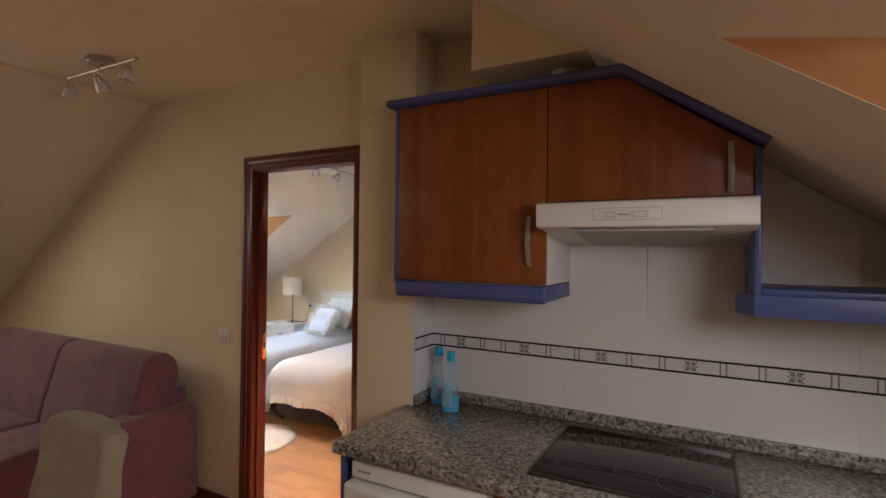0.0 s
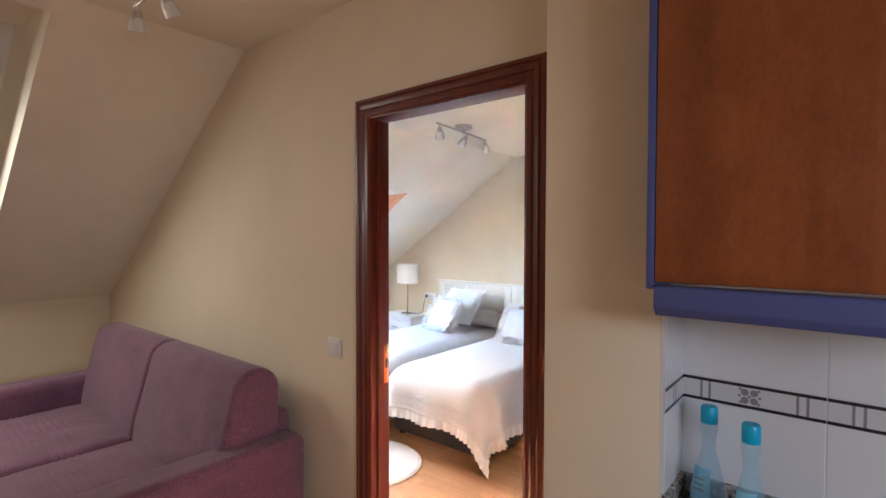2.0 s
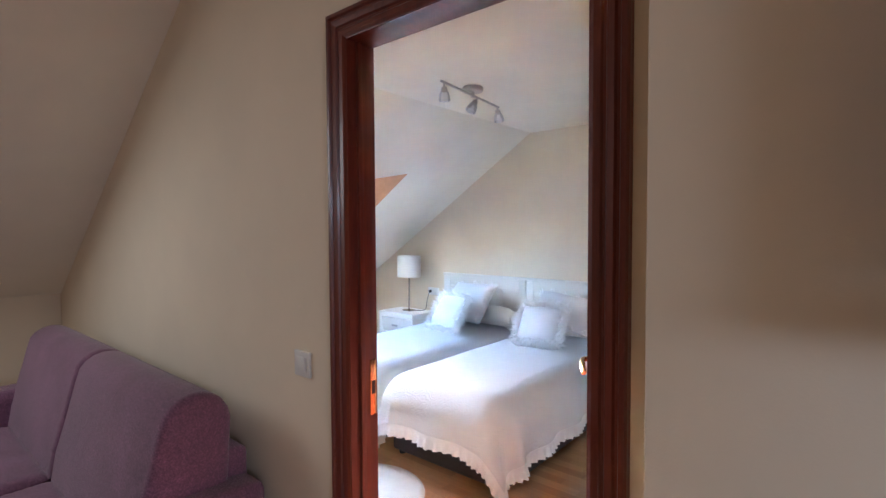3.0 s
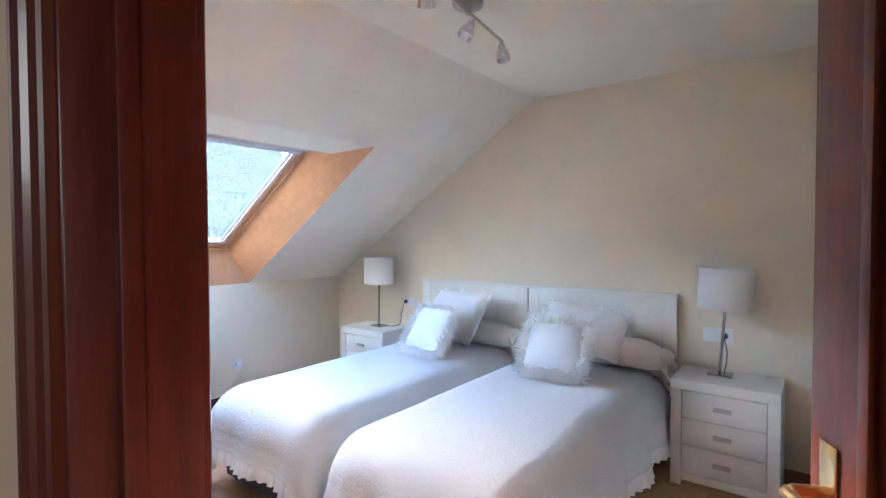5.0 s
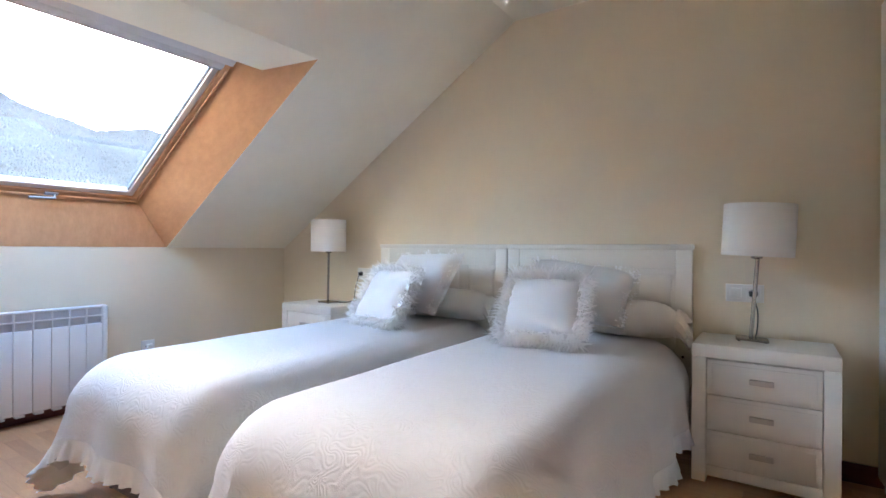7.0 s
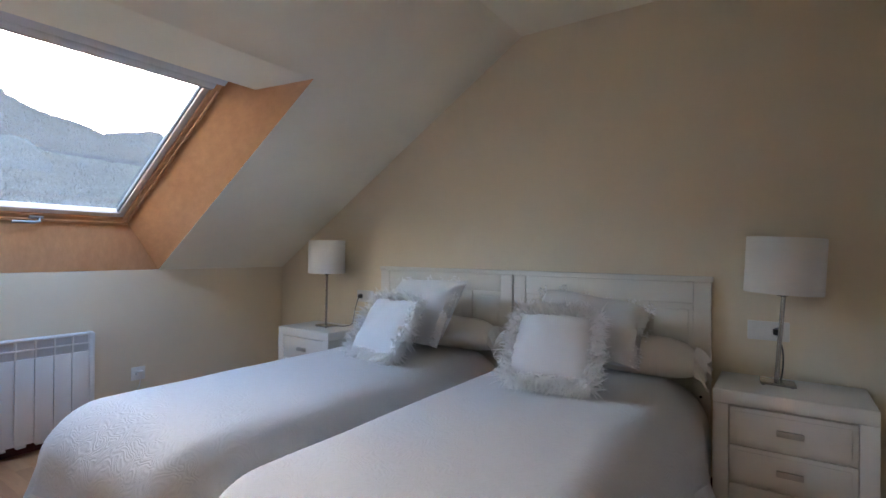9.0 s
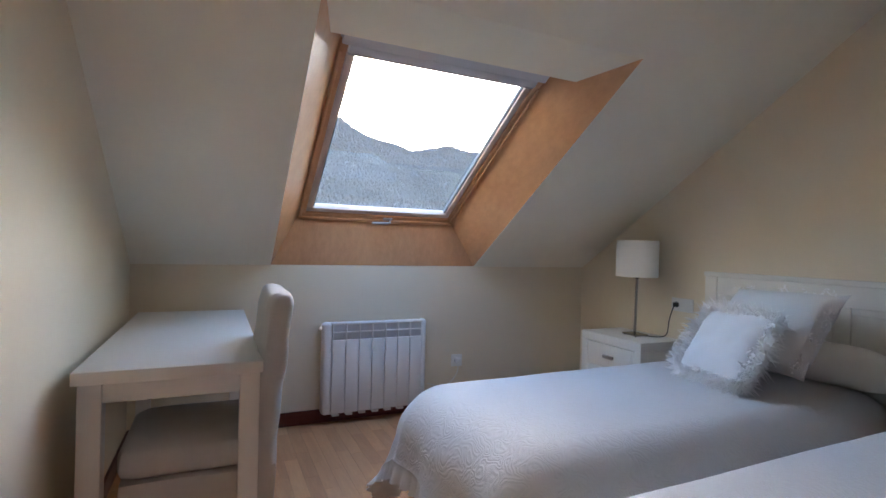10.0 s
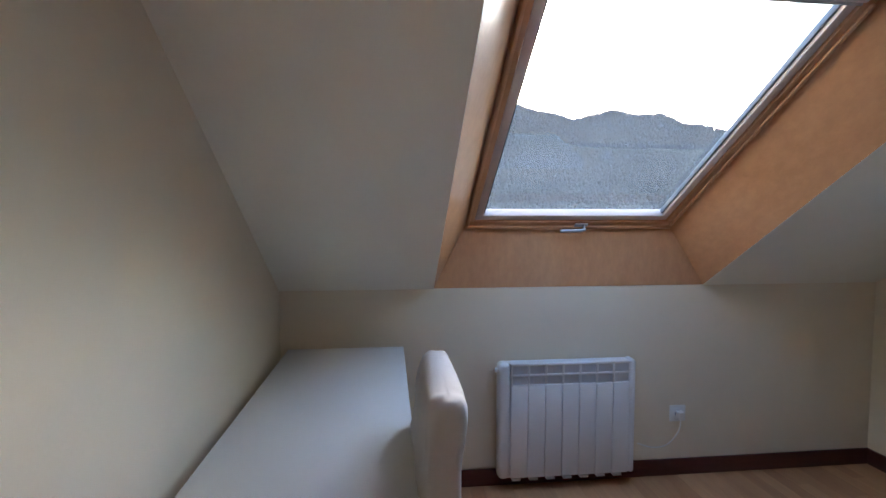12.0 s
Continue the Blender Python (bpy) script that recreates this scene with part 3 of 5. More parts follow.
# ---- skirting boards ----
def skirting(name, x0, x1, y0, y1):
    solid(name, box(x0, x1, y0, y1, 0, 0.085, 0.004), MAHOGANY_FLAT, "dark mahogany skirting board along the wall foot", "skirting board", "structure")


skirting("baseboard", KNEE + 0.016, DOOR_L - 0.087, PART_F - 0.014, PART_F - 0.001)
skirting("baseboard", KNEE + 0.001, KNEE + 0.015, LIVING_BACK + 0.01, PART_F - 0.001)
skirting("baseboard", BED_KNEE + 0.001, BED_KNEE + 0.016, PART_B + 0.003, BED_BACK - 0.001)
skirting("baseboard", BED_KNEE + 0.0165, BED_RIGHT - 0.001, BED_BACK - 0.016, BED_BACK - 0.001)
skirting("baseboard", BED_KNEE + 0.0165, DOOR_L - 0.087, PART_B + 0.001, PART_B + 0.015)

# ---- outside ----
solid("ground", box(-3000, 3000, -3000, 3000, -9.2, -9.0), MEADOW, "green valley ground far below the house", "ground", "structure")
RIDGE = [(80, 7), (120, 8), (140, 8.2), (146, 9.2), (150, 10.4), (155, 11.5), (159, 10.9), (163, 11.8), (168, 13.8), (174, 16), (185, 17), (215, 12), (250, 8)]


def ridge_height(a):
    for (a0, e0), (a1, e1) in zip(RIDGE, RIDGE[1:]):
        if a0 <= a <= a1:
            return e0 + (e1 - e0) * (a - a0) / (a1 - a0)
    return 7.0


def hill_point(u, v):
    a = 80 + 170 * u
    d = 110 + 390 * v
    top = math.tan(radians(ridge_height(a) - 0.6)) * 500 + 1.5
    z = -9 + (top + 9) * (v ** 1.25)
    n = noise.noise(Vector((a * 0.35, v * 5, 0)))
    return (d * math.cos(radians(a)), d * math.sin(radians(a)), z + (n * 6 if 0 < v else 0))


hill = grid(hill_point, 170, 24)
hills = solid("hillside", hill, WOODS, "hazy wooded hillside beyond the roof window", "hill", "structure", smooth=60)
# woods: clumped crowns over the whole slope, thin bare crowns along the skyline
rng = random.Random(4)
verts, faces = [], []
for i in range(26000):
    a, v = rng.uniform(137, 184), rng.uniform(0.03, 1.0) ** 0.8 if i > 4500 else rng.uniform(0.97, 1.0)
    base = Vector(hill_point((a - 80) / 170, v))
    h, r = (rng.uniform(3.0, 7.5), rng.uniform(0.35, 0.95)) if i <= 4500 else (rng.uniform(1.6, 3.4), rng.uniform(0.5, 1.1))
    n0 = len(verts)
    for ring, (f, k0) in enumerate(((0.15, 0.75), (0.55, 1.0), (0.88, 0.6))):
        for k in range(5):
            w, q = k * 1.2566 + ring * 0.6 + i, r * k0 * rng.uniform(0.75, 1.2)
            verts.append(base + Vector((q * math.cos(w), q * math.sin(w), h * (f + rng.uniform(-0.1, 0.1)))))
    verts += [base + Vector((0, 0, -1.5)), base + Vector((rng.uniform(-0.6, 0.6), rng.uniform(-0.6, 0.6), h))]
    for k in range(5):
        l = (k + 1) % 5
        faces += [(n0 + l, n0 + k, n0 + 15), (n0 + 10 + k, n0 + 10 + l, n0 + 16)]
        faces += [(n0 + k, n0 + l, n0 + 5 + l, n0 + 5 + k), (n0 + 5 + k, n0 + 5 + l, n0 + 10 + l, n0 + 10 + k)]
me = bpy.data.meshes.new("woods")
me.from_pydata(verts, [], faces)
me.materials.append(WOODS)
tagged(new("woods", me), "bare winter trees covering the hill and its skyline", "trees", kind="stuff")


# ---- shaping helpers for soft things ----
def cushion_mesh(hx, hy, hz, r, puff=(0, 0, 0), n=10, wrinkle=0.0, seed=0):
    """A padded block about the origin with rounded edges; puff bulges the faces along x, y and z."""
    bm = bmesh.new()
    bmesh.ops.create_cube(bm, size=2)
    bmesh.ops.subdivide_edges(bm, edges=bm.edges[:], cuts=n, use_grid_fill=True)
    half = Vector((hx, hy, hz))
    for v in bm.verts:
        u = v.co.copy()
        p = Vector(u[i] * half[i] for i in range(3))
        inner = Vector(max(-(half[i] - r), min(half[i] - r, p[i])) for i in range(3))
        d = p - inner
        q = inner + d.normalized() * r if d.length > 1e-6 else p
        w = [1 - u[i] ** 4 for i in range(3)]
        for i in range(3):
            j, k = (i + 1) % 3, (i + 2) % 3
            q[i] += puff[i] * w[j] * w[k] * u[i]
        if wrinkle:
            q += wrinkle * noise.noise_vector(q * 7 + Vector((seed, seed, 0)))
        v.co = q
    return bm


def pillow_mesh(w, h, t, n=16, seed=0, pinch=0.10):
    """A pillow in the x-z plane: thick in the middle, thin at the seams, corners drawn out."""
    bm = bmesh.new()
    for side in (1, -1):
        def f(u, v, side=side):
            a, b = 2 * u - 1, 2 * v - 1
            thick = max(0.0, (1 - abs(a) ** 3.2)) ** 0.55 * max(0.0, (1 - abs(b) ** 3.2)) ** 0.55
            draw = 1 - pinch * (1 - abs(a) ** 2) * abs(b) ** 6
            draw2 = 1 - pinch * (1 - abs(b) ** 2) * abs(a) ** 6
            p = Vector((a * w / 2 * draw2, side * t / 2 * thick, b * h / 2 * draw))
            p += 0.012 * thick * noise.noise_vector(Vector((a * 2.2 + seed, b * 2.2, side * 3 + seed)))
            return p
        grid(f, n, n, bm)
    bmesh.ops.remove_doubles(bm, verts=bm.verts[:], dist=0.0008)
    bmesh.ops.recalc_face_normals(bm, faces=bm.faces[:])
    return bm


def plume_mesh(w, h, count, seed, length=0.055):
    """Downy plumes in tufts all round the edge of a cushion that lies in the x-z plane; each is a thin curled blade."""
    rr = random.Random(seed)
    bm = bmesh.new()
    tufts = max(12, count // 26)
    for q in range(tufts):
        s = (q + rr.uniform(-0.4, 0.4)) / tufts * 4 % 4
        side, f = int(s), s - int(s)
        a = (2 * f - 1)
        x, z, ox, oz = {0: (a, -1, 0, -1), 1: (1, a, 1, 0), 2: (-a, 1, 0, 1), 3: (-1, -a, -1, 0)}[side]
        swing, rise = rr.uniform(-0.8, 0.8), rr.uniform(-0.9, 0.3)
        for i in range(26):
            p = Vector((x * w / 2 * rr.uniform(0.80, 0.99), rr.uniform(-0.050, 0.006), z * h / 2 * rr.uniform(0.80, 0.99)))
            p += Vector((oz, 0, ox)) * rr.uniform(-0.014, 0.014)
            along = Vector((ox + oz * swing, rise + rr.uniform(-0.5, 0.5), oz + ox * swing)) + Vector((rr.uniform(-0.6, 0.6), 0, rr.uniform(-0.6, 0.6)))
            along.normalize()
            across = along.cross(Vector((rr.uniform(-0.6, 0.6), 1, rr.uniform(-0.6, 0.6)))).normalized()
            curl = Vector((rr.uniform(-1, 1), rr.uniform(-1, 1), rr.uniform(-1.2, 0.6))) * 0.55
            ln, wd = length * rr.uniform(0.45, 1.25), rr.uniform(0.0015, 0.0060)
            prev = None
            for k in range(5):
                t = k / 4
                c = p + along * ln * t + curl * ln * t * t
                half = across * wd * (0.45 + 1.1 * t if t < 0.5 else 2.0 * (1.04 - t))
                cur = (bm.verts.new(c - half), bm.verts.new(c + half))
                if prev:
                    bm.faces.new((prev[0], prev[1], cur[1], cur[0]))
                prev = cur
    return bm


# ---- beds ----
def bed(m):
    """Divan bed, head at local y = 0, running to -y."""
    b = thing("bed", "single bed with dark brown divan base and white panelled headboard", "bed", m, "twin beds")
    part("base", box(-0.44, 0.44, -1.83, -0.02, 0.035, 0.31, 0.02, 3), BASE_FABRIC, b, "dark brown fabric base")
    part("mattress", cushion_mesh(0.445, 0.93, 0.104, 0.10, (0, 0, 0)), COTTON, b, "white mattress").location = (0, -0.955, 0.415)
    for x, y in ((-0.40, -0.08), (0.40, -0.08), (-0.40, -1.77), (0.40, -1.77)):
        part("foot", lathe([(0.022, 0), (0.026, 0.036)], 14), BLACK, b).location = (x, y, 0)
    w = 0.505
    h = part("headboard", box(-w + 0.06, w - 0.06, 0.012, 0.026, 0.30, 0.94), LACQUER, b, "ivory lacquered headboard")
    for x0, x1 in ((-w, -w + 0.075), (w - 0.075, w)):
        part("headboard_post", box(x0, x1, 0.0, 0.034, 0, 0.995, 0.004), LACQUER, h)
    part("cap_rail", box(-w - 0.006, w + 0.006, -0.006, 0.036, 0.9955, 1.022, 0.005), LACQUER, h)
    part("top_rail", box(-w + 0.0755, w - 0.0755, 0.002, 0.032, 0.895, 0.995, 0.003), LACQUER, h)
    part("mid_rail", box(-w + 0.0755, w - 0.0755, 0.002, 0.032, 0.50, 0.60, 0.003), LACQUER, h)
    edges = (-w + 0.0755, -0.235, -0.175, 0.175, 0.235, w - 0.0755)
    for x0, x1 in ((edges[1], edges[2]), (edges[3], edges[4])):
        part("mullion", box(x0, x1, 0.002, 0.032, 0.6005, 0.8945, 0.003), LACQUER, h)
    for x0, x1 in ((edges[0], edges[1]), (edges[2], edges[3]), (edges[4], edges[5])):
        part("panel", box(x0 + 0.02, x1 - 0.02, 0.006, 0.012, 0.62, 0.862, 0.004), LACQUER, h)
        part("panel_edge", box(x0 + 0.001, x1 - 0.001, 0.004, 0.013, 0.866, 0.894, 0.002), LACQUER, h)
    for z in (0.36, 0.41, 0.46):
        part("bolt_hole", lathe([(0.006, 0), (0.006, 0.002)], 12), BLACK, h).matrix_basis = pose(w - 0.04, 0.0, z, 90)
    return b


SIDE, FOOT = 0.345, 0.28


def spread_point(s, t):
    a, b, r = 0.315, 1.75, 0.205
    ds, dt = max(0.0, abs(s) - a), max(0.0, t - b)
    d = math.hypot(ds, dt)
    sg = 1 if s >= 0 else -1
    x, y = max(-a, min(a, s)), min(t, b)
    z = 0.553 + 0.012 * (1 - (s / 0.5) ** 2 if abs(s) < 0.5 else 0)
    z += 0.006 * noise.noise(Vector((s * 3, t * 3, 1)))
    if d > 0:
        quarter = r * math.pi / 2
        if d < quarter:
            out, drop = r * math.sin(d / r), r * (1 - math.cos(d / r))
        else:
            corner = min(1.0, 1.5 * min(ds, dt) / max(ds, dt, 1e-6))
            lean = 0.05 + 0.12 * (dt / d) ** 2 + 0.16 * corner
            out, drop = r + (d - quarter) * lean, r + (d - quarter) * math.sqrt(1 - lean * lean)
        depth = max(0.0, drop - 0.08)
        theta = math.atan2(dt, ds)
        arc = (s if dt > ds else t) * 1.0
        if ds > 0 and dt > 0:
            out += 0.15 * depth * math.sin(theta * 7 + 0.8) * math.sin(2 * theta)
        out += depth * (0.07 * math.sin(arc * 17 + 1.3) + 0.05 * noise.noise(Vector((arc * 5, depth * 2, sg))))
        edge = min(0.48 + SIDE - abs(s), 1.94 + FOOT - t)
        if edge < 0.075:
            k = (0.075 - edge) / 0.075
            out += 0.011 * k * math.sin(arc * 105) + 0.006 * k
            drop -= 0.006 * abs(math.sin(arc * 150)) * k * k
        elif edge < 0.085:
            out += 0.004
        x, y = x + sg * out * ds / d, y + out * dt / d
        z -= drop
        if z < 0.012:
            y += 0.6 * (0.012 - z) * dt / d
            x += sg * 0.6 * (0.012 - z) * ds / d
            z = 0.012 + 0.004 * abs(math.sin(arc * 60))
    return (x, -y, z)


def bedspread(m):
    """The quilted cover and, past the seam, its gathered frill."""
    nu, nv = 150, 190
    cover, frill = bmesh.new(), bmesh.new()
    pts, made = {}, ({}, {})
    for i in range(nu + 1):
        for j in range(nv + 1):
            pts[i, j] = spread_point((2 * i / nu - 1) * (0.48 + SIDE), 0.14 + j / nv * (1.80 + FOOT))
    def vert(k, bm, key):
        if key not in made[k]:
            made[k][key] = bm.verts.new(pts[key])
        return made[k][key]
    for i in range(nu):
        for j in range(nv):
            s, t = abs((2 * (i + 0.5) / nu - 1) * (0.48 + SIDE)), 0.14 + (j + 0.5) / nv * (1.80 + FOOT)
            k = 1 if min(0.48 + SIDE - s, 1.94 + FOOT - t) < 0.076 else 0
            bm = frill if k else cover
            bm.faces.new([vert(k, bm, q) for q in ((i, j), (i + 1, j), (i + 1, j + 1), (i, j + 1))])
    c = thing("bedspread", "white quilted bedspread with scrolled relief and frilled hem", "bedspread", m, "bedspreads")
    part("quilted_cover", cover, SPREAD, c, smooth=180)
    part("frill", frill, COTTON, c, "gathered white frill with scalloped edge", smooth=180)
    return c


def bolster(m):
    def f(u, v):
        a, b = u * math.tau, 2 * v - 1
        taper = max(0.05, 1 - abs(b) ** 7) ** 0.5
        r = 0.098 * taper * (1 + 0.05 * noise.noise(Vector((math.cos(a), math.sin(a), b * 3))))
        return (b * 0.485, 1.15 * r * math.cos(a), 0.95 * r * math.sin(a) - (0.03 * abs(b) ** 8))
    c = thing("bolster", "long ivory cotton bolster pillow against the headboard", "pillow", m, "bolsters")
    part("cover", grid(f, 24, 36, close_u=True), IVORY_COTTON, c)
    def frill(u, v, sg):
        a = u * math.tau
        r = 0.080 + 0.012 * v * (1 + 0.7 * math.sin(a * 7 + sg))
        return (sg * (0.462 + 0.050 * v + 0.006 * v * math.sin(a * 9)), 1.1 * r * math.cos(a), (0.86 - 0.2 * v) * r * math.sin(a) - 0.012 - 0.055 * v * v)
    for sg in (-1, 1):
        part("frill", grid(lambda u, v, sg=sg: frill(u, v, sg), 66, 6, close_u=True), IVORY_COTTON, c)
    return c


HEAD_Y = 5.10
BED_XS = (-2.915, -3.935)
b0 = bed(pose(BED_XS[0], HEAD_Y, 0))
copy_thing(b0, pose(BED_XS[1], HEAD_Y, 0))
c0 = bedspread(pose(BED_XS[0], HEAD_Y, 0))
copy_thing(c0, pose(BED_XS[1], HEAD_Y, 0.002))
r0 = bolster(pose(BED_XS[0], HEAD_Y - 0.13, 0.655))
copy_thing(r0, pose(BED_XS[1], HEAD_Y - 0.13, 0.655))
for x, dx, lean, turn, seed in ((BED_XS[0], 0.01, 52, 6, 1), (BED_XS[1], 0.05, 38, -8, 2)):
    p = thing("pillow", "plump white cotton pillow leaning on the bolster", "pillow", pose(x + dx, 4.84 if seed == 1 else 4.80, 0.785 if seed == 1 else 0.785, -lean, 8 if seed == 1 else -2, turn), "standing pillows")
    part("cover", pillow_mesh(0.55, 0.38 if seed == 1 else 0.44, 0.16, seed=seed), COTTON, p)
    part("trim", plume_mesh(0.55, 0.38 if seed == 1 else 0.44, 520, seed + 20, 0.014), FEATHER, p, "short ruffled white trim")["kind"] = "stuff"
for x, dx, lean, turn, seed in ((BED_XS[0], -0.03, 42, 10, 3), (BED_XS[1], 0.06, 36, -8, 4)):
    p = thing("feather_cushion", "small white satin cushion with a downy feather border", "cushion", pose(x + dx, 4.52, 0.714, -lean, 0, turn), "feather cushions")
    part("cover", pillow_mesh(0.38, 0.37, 0.14, seed=seed), COTTON, p)
    part("feather_trim", plume_mesh(0.36, 0.35, 3900, seed, 0.046), FEATHER, p, "downy white feather border")["kind"] = "stuff"


# ---- night stands ----
def night_stand(m):
    w, d, h = 0.51, 0.35, 0.59
    n = thing("night_stand", "ivory lacquered night stand with three drawers", "night stand", m, "night stands")
    part("top", box(-w / 2, w / 2, -d, 0, h - 0.055, h, 0.003), LACQUER, n)
    for x0, x1 in ((-w / 2, -w / 2 + 0.055), (w / 2 - 0.055, w / 2)):
        part("side", box(x0, x1, -d, 0, 0, h - 0.0555, 0.003), LACQUER, n)
    part("back", box(-w / 2 + 0.056, w / 2 - 0.056, -0.012, -0.002, 0.05, h - 0.056), LACQUER, n)
    part("plinth", box(-w / 2 + 0.0555, w / 2 - 0.0555, -d + 0.004, -0.014, 0.03, 0.075, 0.002), LACQUER, n)
    z = 0.0785
    for i in range(3):
        hh = 0.1475
        dr = part("drawer", box(-w / 2 + 0.058, w / 2 - 0.058, -d + 0.002, -0.02, z, z + hh, 0.002), LACQUER, n)
        part("drawer_panel", box(-w / 2 + 0.075, w / 2 - 0.075, -d - 0.002, -d + 0.0018, z + 0.016, z + hh - 0.016, 0.0018), LACQUER, dr)
        part("handle", box(-0.042, 0.042, -d - 0.018, -d - 0.0022, z + 0.064, z + 0.086, 0.003), NICKEL, dr, "brushed nickel handle")
        z += hh + 0.0035
    return n


NS_R, NS_L = (-2.113, 5.122), (-4.825, 5.088)
n0 = night_stand(pose(NS_R[0], NS_R[1], 0))
copy_thing(n0, pose(NS_L[0], NS_L[1], 0))


def table_lamp(m, label):
    l = thing("table_lamp", label, "lamp", m, "bedside lamps")
    part("base_plate", box(-0.062, 0.062, -0.05, 0.05, 0.004, 0.014, 0.002), LAMP_STEEL, l, "brushed nickel base")
    for x in (-0.05, 0.05):
        for y in (-0.04, 0.04):
            part("foot", lathe([(0.006, 0), (0.006, 0.005)], 10), BLACK, l).location = (x, y, 0)
    part("stem", tube([(-0.004, 0, 0.013), (0.004, 0, 0.38)], 0.0085, 12), LAMP_STEEL, l)
    part("collar", lathe([(0.013, 0.365), (0.022, 0.37), (0.022, 0.376), (0.013, 0.384), (0.016, 0.43)], 16), LAMP_STEEL, l)
    outer = [(0.138, 0.378), (0.1395, 0.38), (0.1395, 0.606), (0.138, 0.608)]
    bm = bmesh.new()
    prof = outer + [(0.1355, 0.606), (0.1355, 0.38)]
    sides = 56
    rings = [[bm.verts.new((r * math.cos(k * math.tau / sides), 0.86 * r * math.sin(k * math.tau / sides), z)) for k in range(sides)] for r, z in prof]
    for a, b in zip(rings, rings[1:] + rings[:1]):
        for k in range(sides):
            bm.faces.new((a[k], a[(k + 1) % sides], b[(k + 1) % sides], b[k]))
    part("shade", bm, SHADE, l, "white textured drum shade")
    part("spider", tube([(-0.135, 0, 0.40), (0, 0, 0.40), (0.135, 0, 0.40)], 0.002, 6), LAMP_STEEL, l)
    part("bulb", lathe([(0.012, 0.42), (0.02, 0.44), (0.03, 0.48), (0.022, 0.51), (0.004, 0.52)], 16), PLASTIC, l)
    return l


table_lamp(pose(-2.155, 4.985, 0.5905, 0, 2.6, 4), "bedside lamp with nickel stem and textured white drum shade")
table_lamp(pose(-4.795, 4.925, 0.590, 0, 0, -6), "bedside lamp with nickel stem and white drum shade")


def wall_plate(name, m, label, kinds, group=""):
    """A row of square modules on a wall that faces local -y."""
    n = len(kinds)
    w = 0.072 * n + 0.012
    p = thing(name, label, "socket" if "socket" in kinds else "switch", m, group)
    part("plate", box(-w / 2, w / 2, -0.010, 0, -0.042, 0.042, 0.003), PLASTIC, p)
    for i, k in enumerate(kinds):
        x = (i - (n - 1) / 2) * 0.072
        if k == "switch":
            part("rocker", box(x - 0.024, x + 0.024, -0.015, -0.0102, -0.024, 0.024, 0.003), PLASTIC, p)
        else:
            s = part("socket_face", box(x - 0.028, x + 0.028, -0.013, -0.0102, -0.028, 0.028, 0.002), PLASTIC, p)
            part("socket_well", lathe([(0.019, 0), (0.019, 0.002)], 24), INK, s).matrix_basis = pose(x, -0.0131, 0, 90)
    return p


wall_plate("wall_socket", pose(-4.62, BED_BACK - 0.0005, 0.80), "white double wall plate with a plugged-in black lamp lead", ("socket", "switch"), "wall sockets")
wall_plate("wall_socket", pose(-2.19, BED_BACK - 0.0005, 0.79), "white double wall plate with switch and plugged socket", ("switch", "socket"), "wall sockets")
wall_plate("wall_socket", pose(BED_KNEE + 0.0005, 4.03, 0.325, 0, 0, 90), "white single wall socket beside the radiator", ("socket",), "wall sockets")


def lead(name, label, points, material, plug):
    c = thing(name, label, "cable", pose(*points[0]))
    o = Vector(points[0])
    pts = [Vector(p) - o for p in points]
    smooth_pts = []
    for i in range(len(pts) - 1):
        p0, p1, p2, p3 = pts[max(i - 1, 0)], pts[i], pts[i + 1], pts[min(i + 2, len(pts) - 1)]
        for k in range(6):
            t = k / 6
            smooth_pts.append(0.5 * ((2 * p1) + (p2 - p0) * t + (2 * p0 - 5 * p1 + 4 * p2 - p3) * t * t + (3 * p1 - p0 - 3 * p2 + p3) * t ** 3))
    smooth_pts.append(pts[-1])
    part("cord", tube(smooth_pts, 0.0032, 8), material, c)
    part("plug", plug, material, c)
    return c


lead("lamp_cable", "thin black lamp cable from socket to bedside lamp", [(-4.655, 5.118, 0.80), (-4.658, 5.10, 0.78), (-4.665, 5.075, 0.70), (-4.66, 5.05, 0.615), (-4.68, 5.0, 0.5955), (-4.74, 4.96, 0.5965)], BLACK, lathe([(0.017, -0.012), (0.018, 0.012)], 14))
lead("lamp_cable", "thin black lamp cable from socket to bedside lamp", [(-2.155, 5.118, 0.79), (-2.150, 5.098, 0.77), (-2.135, 5.085, 0.70), (-2.14, 5.06, 0.61), (-2.155, 5.04, 0.5965), (-2.16, 5.03, 0.5965)], BLACK, lathe([(0.017, -0.012), (0.018, 0.012)], 14))
lead("radiator_cable", "white radiator cable hanging from the wall socket", [(-5.55, 4.03, 0.325), (-5.535, 4.03, 0.30), (-5.535, 4.02, 0.24), (-5.535, 3.96, 0.175), (-5.535, 3.88, 0.165), (-5.535, 3.80, 0.19)], PLASTIC, box(-0.004, 0.028, -0.018, 0.018, -0.02, 0.02, 0.006))

SLOT = mat("grey_slot", (0.60, 0.61, 0.63), 0.6)
